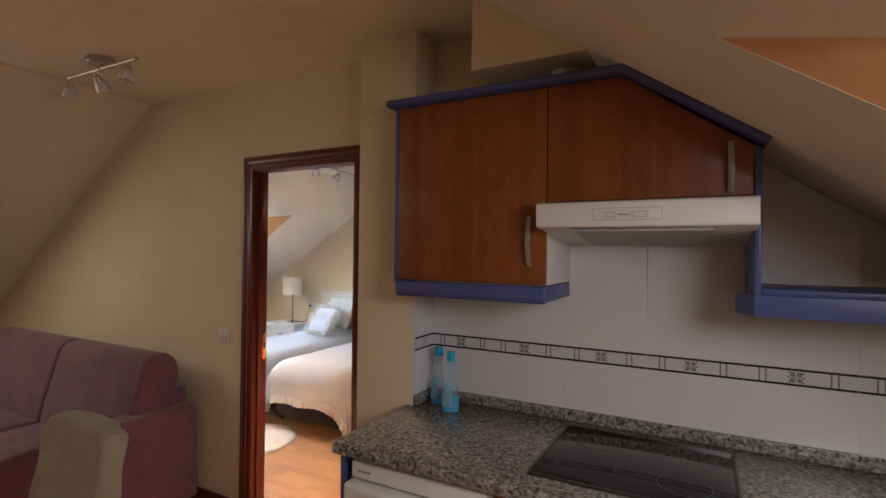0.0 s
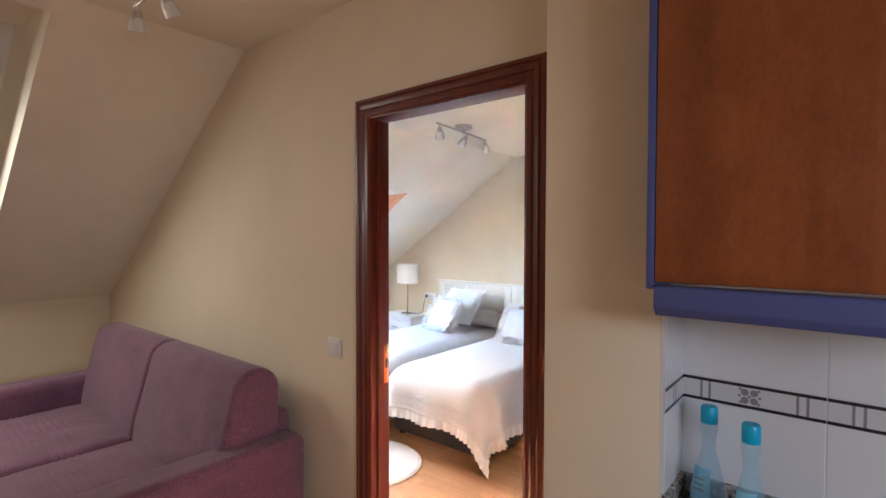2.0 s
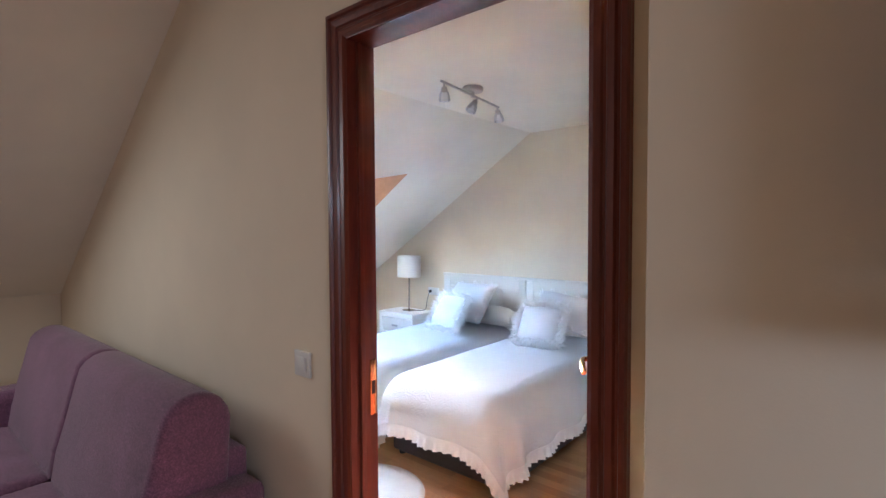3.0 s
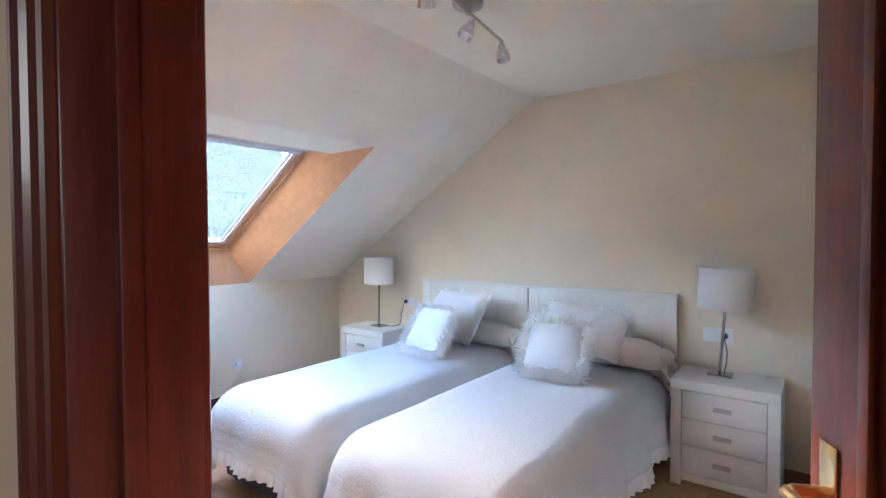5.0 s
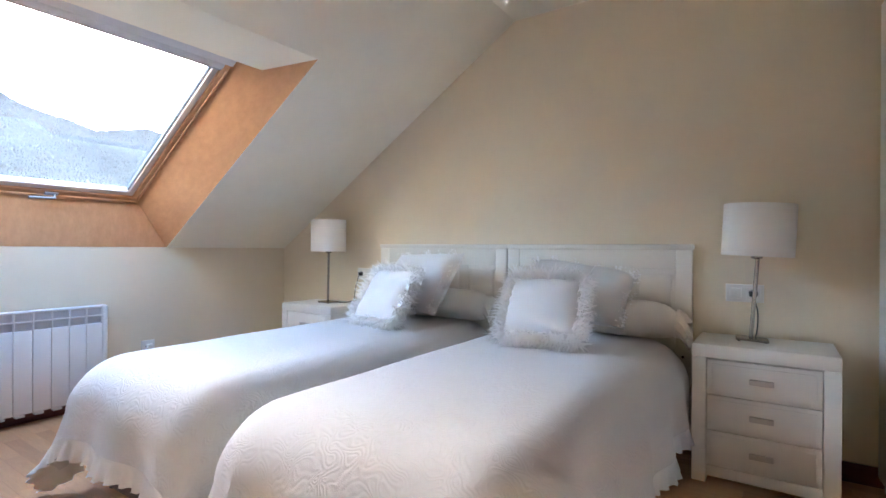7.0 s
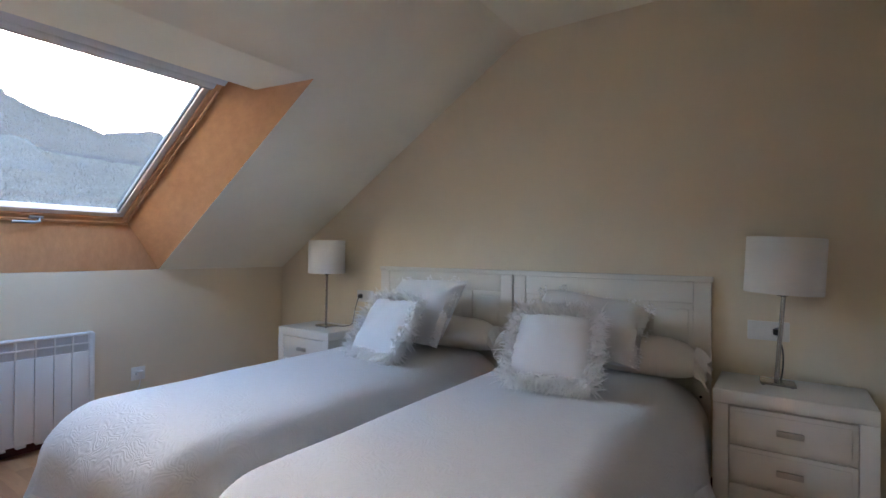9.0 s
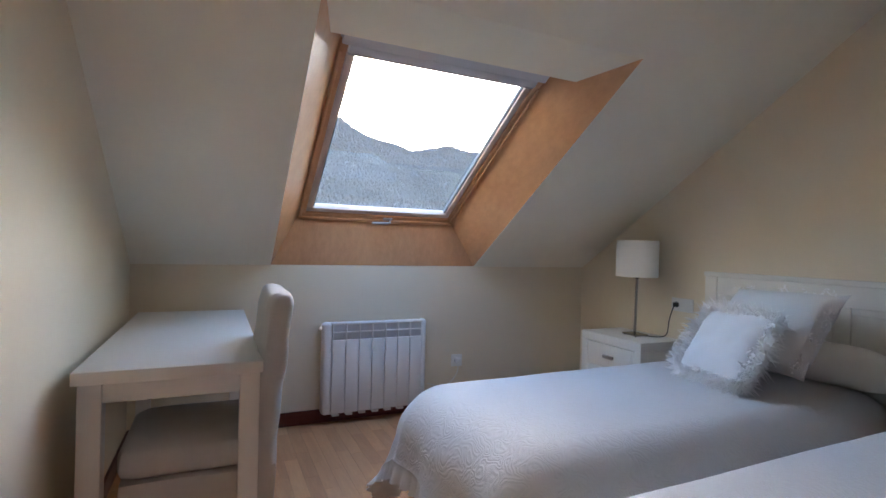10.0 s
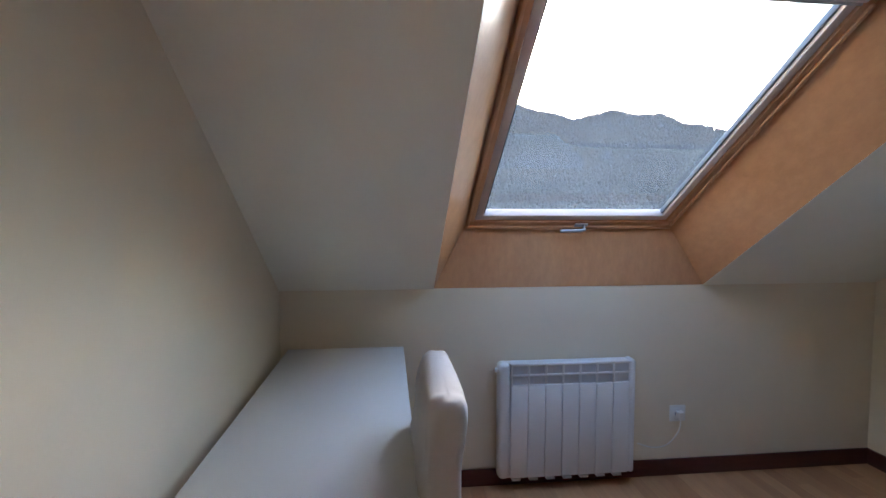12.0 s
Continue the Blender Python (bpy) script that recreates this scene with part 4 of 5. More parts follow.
# ---- radiator on the low wall: local x out of the wall, y along it ----
rad = thing("radiator", "white electric panel radiator with seven ribs on the wall", "radiator", pose(BED_KNEE, 3.07, 0.06))
RW = 0.69
part("body", box(0.022, 0.072, 0.045, RW - 0.035, 0.005, 0.575, 0.004), ENAMEL, rad)
part("wall_bracket", box(0.0005, 0.022, 0.15, 0.20, 0.10, 0.45, 0.003), ENAMEL, rad)
part("wall_bracket", box(0.0005, 0.022, RW - 0.20, RW - 0.15, 0.10, 0.45, 0.003), ENAMEL, rad)
part("end_cover", box(0.012, 0.092, 0.0, 0.058, 0.005, 0.578, 0.024, 4), ENAMEL, rad, "rounded cream end cover")
part("end_cover", box(0.012, 0.086, RW - 0.034, RW, 0.005, 0.578, 0.015, 4), ENAMEL, rad)
RIB = (RW - 0.034 - 0.0585) / 7
for i in range(7):
    y0 = 0.0585 + i * RIB
    part("rib", box(0.0725, 0.090, y0 + 0.0015, y0 + RIB - 0.0015, 0.012, 0.468, 0.003), ENAMEL, rad)
    part("rib_foot", box(0.05, 0.082, y0 + 0.012, y0 + RIB - 0.03, -0.008, 0.0045, 0.003), ENAMEL, rad)
    part("grille_bar", box(0.070, 0.088, y0 + 0.001, y0 + 0.009, 0.470, 0.572, 0.002), ENAMEL, rad)
part("grille_rail", box(0.0725, 0.088, 0.059, RW - 0.035, 0.512, 0.520, 0.002), ENAMEL, rad)
part("grille_rail", box(0.0725, 0.089, 0.059, RW - 0.035, 0.562, 0.575, 0.003), ENAMEL, rad)
part("grille_back", box(0.0722, 0.0735, 0.059, RW - 0.035, 0.470, 0.561), SLOT, rad, "dark slots behind the grille")
part("knob", lathe([(0.012, 0), (0.012, 0.01), (0.009, 0.014)], 16), PLASTIC, rad).matrix_basis = pose(0.055, 0.001, 0.54, 90)

# ---- desk and its chair ----
desk = thing("desk", "plain white desk with square legs against the wall", "desk", pose(-4.815, 2.36, 0))
part("tabletop", box(-0.665, 0.665, -0.265, 0.257, 0.698, 0.737, 0.003), DESK_WHITE, desk)
for x in (-0.632, 0.564):
    for y in (-0.255, 0.188):
        part("leg", box(x, x + 0.068, y, y + 0.062, 0, 0.6975, 0.003), DESK_WHITE, desk)
for x in (-0.618, 0.606):
    part("apron", box(x, x + 0.02, -0.1925, 0.1875, 0.632, 0.6975, 0.002), DESK_WHITE, desk)
for y in (-0.245, 0.226):
    part("apron", box(-0.5635, 0.5635, y, y + 0.02, 0.632, 0.6975, 0.002), DESK_WHITE, desk)


def covered_chair(m, name, label, cover, skirt, height, half=0.215, arch=0.012, group=""):
    """Upholstered chair whose seat looks to local -y; the back is curved and leans to +y."""
    c = thing(name, label, "chair", m, group)
    foot = 0.19 if skirt else 0.42
    def back(u, v):
        a = u * math.tau
        ca, sa = math.cos(a), math.sin(a)
        hx, hy = half, 0.046
        x = hx * (abs(ca) ** 0.22) * (1 if ca > 0 else -1)
        y = hy * (abs(sa) ** 0.5) * (1 if sa > 0 else -1)
        z = foot + (height - foot) * v
        if v > 0.93:
            k = (v - 0.93) / 0.07
            x *= 1 - 0.10 * k * k
            y *= math.sqrt(max(0.0, 1 - 0.98 * k * k))
            z = foot + (height - foot) * 0.93 + (height - foot) * 0.07 * math.sin(k * math.pi / 2)
        z += arch * ((1 - (x / hx) ** 2) - (0.5 if arch > 0.03 else 0)) * v ** 2
        lean = 0.20 + 0.075 * max(0, v - 0.15) ** 1.4
        p = Vector((x, y + lean, z))
        return p + 0.010 * noise.noise_vector(p * 8) + 0.0075 * noise.noise_vector(Vector((p.x * 26, p.y * 26, p.z * 7)))
    bm = grid(back, 84, 64, close_u=True)
    bmesh.ops.holes_fill(bm, edges=bm.edges[:], sides=200)
    part("backrest", bm, cover, c, smooth=60)
    part("seat", cushion_mesh(0.22, 0.225, 0.055, 0.04, (0, 0, 0.012), 8, 0.003), cover, c).location = (0, 0.0, 0.425)
    if skirt:
        part("skirt", cushion_mesh(0.218, 0.235, 0.095, 0.02, (0, 0, 0), 6, 0.008), cover, c).location = (0, 0.012, 0.275)
    else:
        part("seat_frame", box(-0.205, 0.205, -0.20, 0.22, 0.31, 0.372, 0.006), cover, c)
    for x in (-0.19, 0.15):
        for y in (-0.19, 0.19):
            part("leg", prism([(x, y), (x + 0.04, y), (x + 0.04, y + 0.04), (x, y + 0.04)], "z", 0, 0.32, 0.003), CHAIR_LEG, c, "dark stained wooden leg")
    return c


CHAIR_LEG = wooden("dark_chair_leg", (0.02, 0.014, 0.012), (0.045, 0.03, 0.024), 0.4, (8, 8, 1), 0.2)
covered_chair(pose(-4.42, 2.425, 0), "dining_chair", "off-white upholstered chair pushed under the desk", OFFWHITE, True, 0.945)

# ---- wardrobe ----
ward = thing("wardrobe", "tall white wardrobe with bowed nickel handles", "wardrobe", pose(-1.713, 5.09, 0, 0, 0, 4))
part("body", box(0.021, 0.58, -2.21, 0, 0.0, 1.995, 0.003), WHITE_MELAMINE, ward)
part("cornice", box(0.0, 0.58, -2.21, 0.0, 1.9955, 2.01, 0.003), WHITE_MELAMINE, ward)
for y0, y1, hy in ((-0.565, -0.002, -0.540), (-1.115, -0.568, -1.090), (-1.665, -1.118, -1.640), (-2.208, -1.668, None)):
    d = part("door", box(0.0, 0.0205, y0, y1, 0.06, 1.993, 0.002), WHITE_MELAMINE, ward)
    if hy is not None:
        h = part("handle", prism([(-0.018, 0.99), (-0.023, 1.01), (-0.025, 1.04), (-0.023, 1.07), (-0.018, 1.09), (-0.014, 1.09), (-0.018, 1.04), (-0.014, 0.99)], "y", hy - 0.008, hy + 0.008, 0.0015), NICKEL, d, "bowed flat nickel handle")
        for z in (1.02, 1.06):
            part("post", box(-0.0185, 0.0, hy - 0.004, hy + 0.004, z - 0.004, z + 0.004, 0.001), NICKEL, h)


# ---- ceiling spot bars ----
def spot_bar(m, label, turns, length=0.635):
    l = thing("ceiling_light", label, "ceiling light", m, "spot bars")
    part("canopy", lathe([(0.062, 0), (0.066, -0.004), (0.066, -0.024), (0.06, -0.03)], 36), NICKEL, l)
    part("bar", tube([(-length / 2, 0, -0.052), (length / 2, 0, -0.052)], 0.0075, 12), NICKEL, l)
    part("bar_clip", lathe([(0.012, -0.062), (0.012, -0.029)], 14), NICKEL, l)
    for f, tilt, turn in turns:
        x = length * (f - 0.5)
        a = pose(x, 0, -0.055, 0, 0, turn) @ pose(0, 0, 0, tilt)
        s = part("spot", moved(lathe([(0.006, 0.0), (0.006, -0.022), (0.016, -0.024), (0.019, -0.042), (0.021, -0.050), (0.014, -0.054)], 22), a), NICKEL, l, "nickel spot holder")
        part("glass_shade", moved(lathe([(0.020, -0.048), (0.026, -0.056), (0.031, -0.074), (0.035, -0.102), (0.0325, -0.104), (0.029, -0.078), (0.023, -0.06), (0.012, -0.056)], 24), a), FROST, s, "frosted glass bell shade")
    return l


spot_bar(pose(-2.60, 1.348, LIVING_H), "nickel ceiling bar with three frosted glass spots", ((0.04, 18, 70), (0.40, 40, 20), (0.9, -8, 0)))
spot_bar(pose(-2.92, 3.59, BED_H, 0, 0, 97.5), "nickel ceiling bar with three frosted glass spots", ((0.04, 28, -60), (0.58, 30, 60), (0.97, 14, 150)), 0.74)

# ---- round rug ----
def rug_point(u, v):
    a, r = u * math.tau, max(0.001, v) * 0.36
    edge = 1.0 if v < 0.97 else 0.2
    return (r * math.cos(a), r * math.sin(a), 0.002 + 0.016 * edge + 0.004 * noise.noise(Vector((r * 60 * math.cos(a), r * 60 * math.sin(a), 0))))


solid("round_rug", grid(rug_point, 72, 20, close_u=True), SHAG, "round cream pile rug on the bedroom floor", "rug", m=pose(-3.12, 2.80, 0.0))


# ---- sofa ----
sofa = thing("sofa", "two-seat plum velour sofa with square arms", "sofa", pose(-3.60, 1.93, 0))
part("base", box(-0.86, 0.86, -0.93, -0.05, 0.07, 0.29, 0.015, 3), SOFA, sofa)
part("back_frame", box(-0.93, 0.93, -0.13, -0.02, 0.07, 0.72, 0.025, 3), SOFA, sofa)
for s in (-1, 1):
    x0, x1 = sorted((s * 0.87, s * 1.05))
    part("arm", moved(cushion_mesh(0.092, 0.492, 0.286, 0.035, (0.003, 0, 0.006), 16, 0.003, s), pose((x0 + x1) / 2, -0.51, 0.343)), SOFA, sofa, smooth=180)


def back_cushion(x0, x1):
    prof = [(-0.42, 0.44), (-0.40, 0.56), (-0.36, 0.70), (-0.32, 0.852)]
    for k in range(1, 10):
        a = math.pi - 0.25 - k * (math.pi - 0.35) / 9
        prof.append((-0.205 + 0.118 * math.cos(a), 0.838 + 0.118 * math.sin(a)))
    prof += [(-0.10, 0.66), (-0.125, 0.44)]
    bm = prism(prof, "x", x0, x1)
    caps = [f for f in bm.faces if len(f.verts) > 4]
    bmesh.ops.bevel(bm, geom=[e for f in caps for e in f.edges], offset=0.028, segments=4, profile=0.5, affect="EDGES")
    return bm


for x0, x1, seed in ((-0.93, 0.012, 1), (0.020, 0.955, 2)):
    p = part("back_cushion", back_cushion(x0, x1), SOFA, sofa)
    x0, x1 = max(x0, -0.865), min(x1, 0.865)
    q = moved(cushion_mesh((x1 - x0) / 2, 0.31, 0.085, 0.05, (0, 0.01, 0.022), 56, 0.006, seed), pose((x0 + x1) / 2, -0.70, 0.372))
    for v in q.verts:                                  # shallow pleats across the seat
        if v.co.z > 0.43:
            v.co.z += 0.0065 * math.sin(v.co.y * 190 + 5 * noise.noise(v.co * 4)) * max(0, 1 - abs(v.co.y + 0.72) * 4) * (0.4 + abs(noise.noise(v.co * 3)))
    part("seat_cushion", q, SOFA, sofa, smooth=180)
for x in (-0.95, 0.95):
    for y in (-0.92, -0.1):
        part("foot", lathe([(0.022, 0), (0.026, 0.055)], 14), BLACK, sofa).location = (x, y, 0)

covered_chair(pose(-1.735, 0.63, 0, 0, 0, 3), "dining_chair", "khaki upholstered dining chair beside the sofa", OLIVE, False, 0.965, 0.195, 0.05)
wall_plate("light_switch", pose(-2.395, PART_F - 0.0005, 1.05), "white square light switch on the cream wall", ("switch",))

# ---- kitchenette ----
HANDLE_GREY = mat("matt_grey_metal", (0.42, 0.40, 0.37), 0.48, 0.7)
K = 1.945                                              # the face of the tiles
def wall_cabinet(name, label, x0, x1, outline, handle):
    """Outline of x and z; the door stands in front of the body."""
    c = thing(name, label, "cabinet", pose(x0, K, outline[0][1]), "kitchen wall cabinets")
    o = [(x - x0, z - outline[0][1]) for x, z in outline]
    part("body", prism(o, "y", -0.33, -0.001, 0.0015), WHITE_MELAMINE, c)
    cx, cz = sum(p[0] for p in o) / len(o), sum(p[1] for p in o) / len(o)
    shrink = [(p[0] + (0.0006 if p[0] < cx else -0.0006), p[1] + (0.002 if p[1] < cz else -0.002)) for p in o]
    d = part("door", prism(shrink, "y", -0.352, -0.332, 0.003), CHERRY, c, "cherry wood door")
    hx, z0, z1 = handle[0] - x0, handle[1] - outline[0][1], handle[2] - outline[0][1]
    n = 8
    bow = [(-0.030 * math.sin(math.pi * (0.1 + 0.8 * k / n)), z0 + (z1 - z0) * k / n) for k in range(n + 1)]
    outline_h = [(-0.3515, z0 - 0.002)] + [(-0.352 + y, z) for y, z in bow] + [(-0.3515, z1 + 0.002)] + [(-0.3515, z1 - 0.012)] + [(-0.352 + y + 0.006, z + (0.008 if k == 0 else -0.008 if k == n else 0)) for k, (y, z) in reversed(list(enumerate(bow)))] + [(-0.3515, z0 + 0.012)]
    part("handle", prism(outline_h, "x", hx - 0.0085, hx + 0.0085, 0.002), HANDLE_GREY, d, "flat bowed matt grey handle")
    return c


CAB_T, CAB_B = 2.145, 1.46
wall_cabinet("wall_cabinet", "cherry wood wall cabinet over the worktop", -0.915, -0.3105, [(-0.915, CAB_B), (-0.3105, CAB_B), (-0.3105, CAB_T), (-0.915, CAB_T)], (-0.368, 1.525, 1.70))
wall_cabinet("wall_cabinet", "cherry wood cabinet cut to the roof slope over the hood", -0.308, 0.295, [(-0.308, 1.745), (0.295, 1.745), (0.295, 1.885), (-0.066, CAB_T), (-0.308, CAB_T)], (0.237, 1.755, 1.905))
solid("side_panel", box(-0.932, -0.916, K - 0.352, K - 0.001, 1.447, CAB_T, 0.003), BLUE, "blue laminate end panel of the wall cabinet", "panel", group="blue cabinet panels")
solid("side_panel", box(0.2965, 0.3145, K - 0.352, K - 0.001, 1.40, 1.875, 0.003), BLUE, "blue laminate end panel beside the open shelf", "panel", group="blue cabinet panels")
# cornice: a rounded blue moulding along the tops, following the cut corner
def moulding(name, path, label):
    """A rounded bar of x-z path, standing out in front of the cabinets."""
    bm = bmesh.new()
    prof = [(-0.378, -0.005), (-0.387, 0.0), (-0.391, 0.009), (-0.387, 0.018), (-0.378, 0.022), (-0.30, 0.022), (-0.30, -0.005)]
    rings = []
    for i, (x, z) in enumerate(path):
        a = Vector(path[max(i - 1, 0)])
        b = Vector(path[min(i + 1, len(path) - 1)])
        p = Vector((x, z))
        d0, d1 = (p - a).normalized() if i else None, (b - p).normalized() if i < len(path) - 1 else None
        t = ((d0 or d1) + (d1 or d0)).normalized()
        n = Vector((-t.y, t.x))
        k = 1 / max(0.4, n.dot(Vector((-(d0 or d1).y, (d0 or d1).x))))
        rings.append([bm.verts.new((x + n.x * h * k, K + y, z + n.y * h * k)) for y, h in prof])
    m = len(prof)
    for a, b in zip(rings, rings[1:]):
        for j in range(m):
            bm.faces.new((a[j], a[(j + 1) % m], b[(j + 1) % m], b[j]))
    bm.faces.new(rings[0]), bm.faces.new(rings[-1][::-1])
    bmesh.ops.recalc_face_normals(bm, faces=bm.faces[:])
    return solid(name, bm, BLUE, label, "moulding", smooth=50)


moulding("cornice", [(-0.955, CAB_T + 0.007), (-0.063, CAB_T + 0.007), (0.325, 1.889)], "blue cornice moulding along the wall cabinet tops")


def pelmet(x0, x1, z0, z1, label):
    y0 = K - 0.375
    o = [(K - 0.33, z1), (y0 + 0.004, z1), (y0, z1 - 0.008), (y0, z0 + 0.018), (y0 + 0.012, z0), (K - 0.33, z0)]
    p = thing("pelmet", label, "pelmet", pose(x0, K, z0), "blue pelmets")
    part("front", moved(prism(o, "x", x0, x1, 0.003), Matrix.Translation((-x0, -K, -z0))), BLUE, p)
    return p


pelmet(-0.91, -0.312, 1.397, 1.456, "blue pelmet under the wall cabinet")
solid("pelmet_return", box(-0.330, -0.312, K - 0.329, K - 0.001, 1.40, 1.456, 0.003), BLUE, "blue pelmet end under the wall cabinet", "pelmet", group="blue pelmets")
shelf = thing("open_shelf", "open blue shelf with pelmet under the roof slope", "shelf", pose(0.315, K, 1.40))
part("board", box(0.0, 0.75, -0.35, -0.001, 0.060, 0.078, 0.003), BLUE, shelf)
part("pelmet_front", box(-0.02, 0.75, -0.372, -0.354, 0.0, 0.062, 0.004), BLUE, shelf)
part("pelmet_return", prism([(-0.02, -0.353), (-0.002, -0.353), (-0.045, -0.26), (-0.06, -0.26)], "z", 0.0, 0.058), BLUE, shelf)

# hood: profile of y and z drawn along x
hood = thing("cooker_hood", "slim white cooker hood under the cabinet", "cooker hood", pose(-0.006, K, 1.64))
HX = 0.308
part("body", prism([(-0.455, 0.015), (-0.458, 0.022), (-0.458, 0.088), (-0.452, 0.093), (-0.36, 0.104), (-0.002, 0.104), (-0.002, -0.03), (-0.30, 0.0)], "x", -HX, HX, 0.003), ENAMEL, hood)
filt = part("filter_grille", prism([(-0.43, 0.0085), (-0.30, -0.006), (-0.06, -0.029), (-0.06, -0.032), (-0.30, -0.009), (-0.43, 0.0055)], "x", -0.20, 0.20), FILTER, hood, "grey metal filter grille")
for i in range(48):
    x = -0.195 + i * 0.0082
    part("slat", prism([(-0.425, 0.0045), (-0.30, -0.0095), (-0.065, -0.0335), (-0.065, -0.036), (-0.30, -0.012), (-0.425, 0.0015)], "x", x, x + 0.0050), FILTER, filt)
part("lamp_strip", box(-0.10, 0.14, -0.05, -0.035, -0.0335, -0.026), BLACK, hood)
panel = part("control_panel", box(-0.125, 0.065, -0.4605, -0.4582, 0.036, 0.070, 0.001), PLASTIC, hood, "white control panel")
part("panel_rim", box(-0.1275, 0.0675, -0.4594, -0.4583, 0.0335, 0.0725), FILTER, hood)
for x, w in ((-0.088, 0.024), (-0.012, 0.04)):
    part("slider_slot", box(x - 0.003, x + w + 0.003, -0.4612, -0.4606, 0.042, 0.060), FILTER, panel)
    part("slider", box(x, x + w, -0.466, -0.4613, 0.045, 0.057, 0.004), PLASTIC, panel)
part("print", box(-0.055, -0.022, -0.4612, -0.4606, 0.049, 0.053), INK, panel, "small dark printed mark")
solid("exhaust_duct", lathe([(0.05, 0), (0.05, 0.10)], 24), PLASTIC, "short white exhaust pipe above the cabinet", "pipe", m=pose(-0.29, 1.76, 2.147))

# worktop, upstands, hob
worktop = thing("worktop", "speckled grey granite worktop with rounded front edge", "worktop", pose(-0.982, K, 0.86))
part("slab", box(0.0, LIVING_RIGHT + 0.862, -0.6395, -0.001, 0.0, 0.04, 0.001), GRANITE, worktop)
part("front_edge", box(0.0, LIVING_RIGHT + 0.862, -0.66, -0.64, 0.0, 0.04, 0.010, 4), GRANITE, worktop)
solid("upstand", box(-0.931, LIVING_RIGHT - 0.12, K - 0.021, K - 0.0012, 0.9006, 0.945, 0.003), GRANITE, "speckled granite upstand along the tiles", "upstand", group="granite upstands")
solid("upstand", box(-0.9515, -0.9315, 1.782, K - 0.0012, 0.9006, 0.945, 0.003), GRANITE, "speckled granite upstand along the pillar", "upstand", group="granite upstands")
hob = thing("hob", "black glass ceramic hob with steel frame in the worktop", "hob", pose(-0.015, 1.625, 0.9006))
part("glass", box(-0.272, 0.272, -0.232, 0.232, 0.0, 0.006, 0.001), HOB_GLASS, hob)
for x0, x1, y0, y1 in ((-0.282, 0.282, -0.242, -0.2325), (-0.282, 0.282, 0.2325, 0.242), (-0.282, -0.2725, -0.232, 0.232), (0.2725, 0.282, -0.232, 0.232)):
    part("frame_bar", box(x0, x1, y0, y1, 0, 0.0075, 0.001), HOB_TRIM, hob)
for x, y, r in ((-0.14, -0.10, 0.09), (0.14, -0.10, 0.075), (-0.14, 0.11, 0.075), (0.14, 0.11, 0.09)):
    bm = bmesh.new()
    a = [bm.verts.new((x + r * math.cos(k * math.tau / 48), y + r * math.sin(k * math.tau / 48), 0.0063)) for k in range(48)]
    b = [bm.verts.new((x + (r - 0.003) * math.cos(k * math.tau / 48), y + (r - 0.003) * math.sin(k * math.tau / 48), 0.0063)) for k in range(48)]
    for k in range(48):
        bm.faces.new((a[k], a[(k + 1) % 48], b[(k + 1) % 48], b[k]))
    part("ring_mark", bm, HOB_RING, hob)


def bottle(m, label, fill, seed):
    b = thing("bottle", label, "bottle", m, "cleaner bottles")
    part("shell", lathe([(0.034, 0.0), (0.037, 0.006), (0.036, 0.05), (0.031, 0.085), (0.022, 0.12), (0.0145, 0.15), (0.0150, 0.18), (0.0185, 0.197), (0.0180, 0.212)], 32, 0.78), BOTTLE, b, "clear plastic shell")
    part("liquid", lathe([(0.0325, 0.002), (0.0352, 0.008), (0.0349, min(fill, 0.05)), (0.029 if fill > 0.08 else 0.0335, fill)], 28, 0.71), LIQUID, b, "blue cleaning liquid")
    part("cap", lathe([(0.0175, 0.2125), (0.0182, 0.215), (0.0182, 0.248), (0.016, 0.252), (0.004, 0.2525)], 28), CAP, b, "cyan screw cap")
    def tag(u, v):
        a = -1.35 + u * 1.5
        z = 0.025 + 0.085 * v
        r = 0.0375 - 0.0001 - max(0, z - 0.05) * 0.16
        return (r * math.sin(a) * 1.01, -0.725 * r * math.cos(a) * 1.02, z)
    bm = grid(tag, 10, 6)
    t = part("label", bm, PAPER, b, "pale printed label")
    for i in range(3):
        def line(u, v, i=i):
            p = Vector(tag(0.25 + 0.5 * u, 0.35 + 0.15 * i + 0.05 * v))
            return (p.x * 1.01, p.y * 1.02, p.z)
        part("print_bar", grid(line, 5, 1), INK, t)
    return b


bottle(pose(-0.772, 1.795, 0.9006, 0, 0, 30), "clear spray-less bottle half full of blue cleaner", 0.06, 1)
bottle(pose(-0.866, 1.862, 0.9006, 0, 0, 10), "tall clear bottle nearly empty with cyan cap", 0.012, 2)

# under the worktop
solid("end_panel", box(-0.975, -0.957, 1.33, K - 0.003, 0, 0.859, 0.003), BLUE, "blue laminate end panel under the worktop", "panel", group="blue cabinet panels")
fridge = thing("fridge", "white under-counter fridge beside the blue panel", "fridge", pose(-0.66, 1.9, 0))
part("body", box(-0.255, 0.255, -0.55, 0, 0.02, 0.78, 0.006), ENAMEL, fridge)
part("top_panel", box(-0.255, 0.255, -0.585, 0, 0.7805, 0.84, 0.008, 3), ENAMEL, fridge)
d = part("door", box(-0.268, 0.262, -0.618, -0.556, 0.04, 0.774, 0.016, 4), ENAMEL, fridge)
part("grip", box(-0.20, 0.20, -0.624, -0.6185, 0.735, 0.760, 0.0025), PLASTIC, d)
for i in range(4):
    part("print_mark", box(-0.225 + i * 0.014, -0.216 + i * 0.014, -0.5862, -0.5852, 0.806, 0.814), INK, fridge)
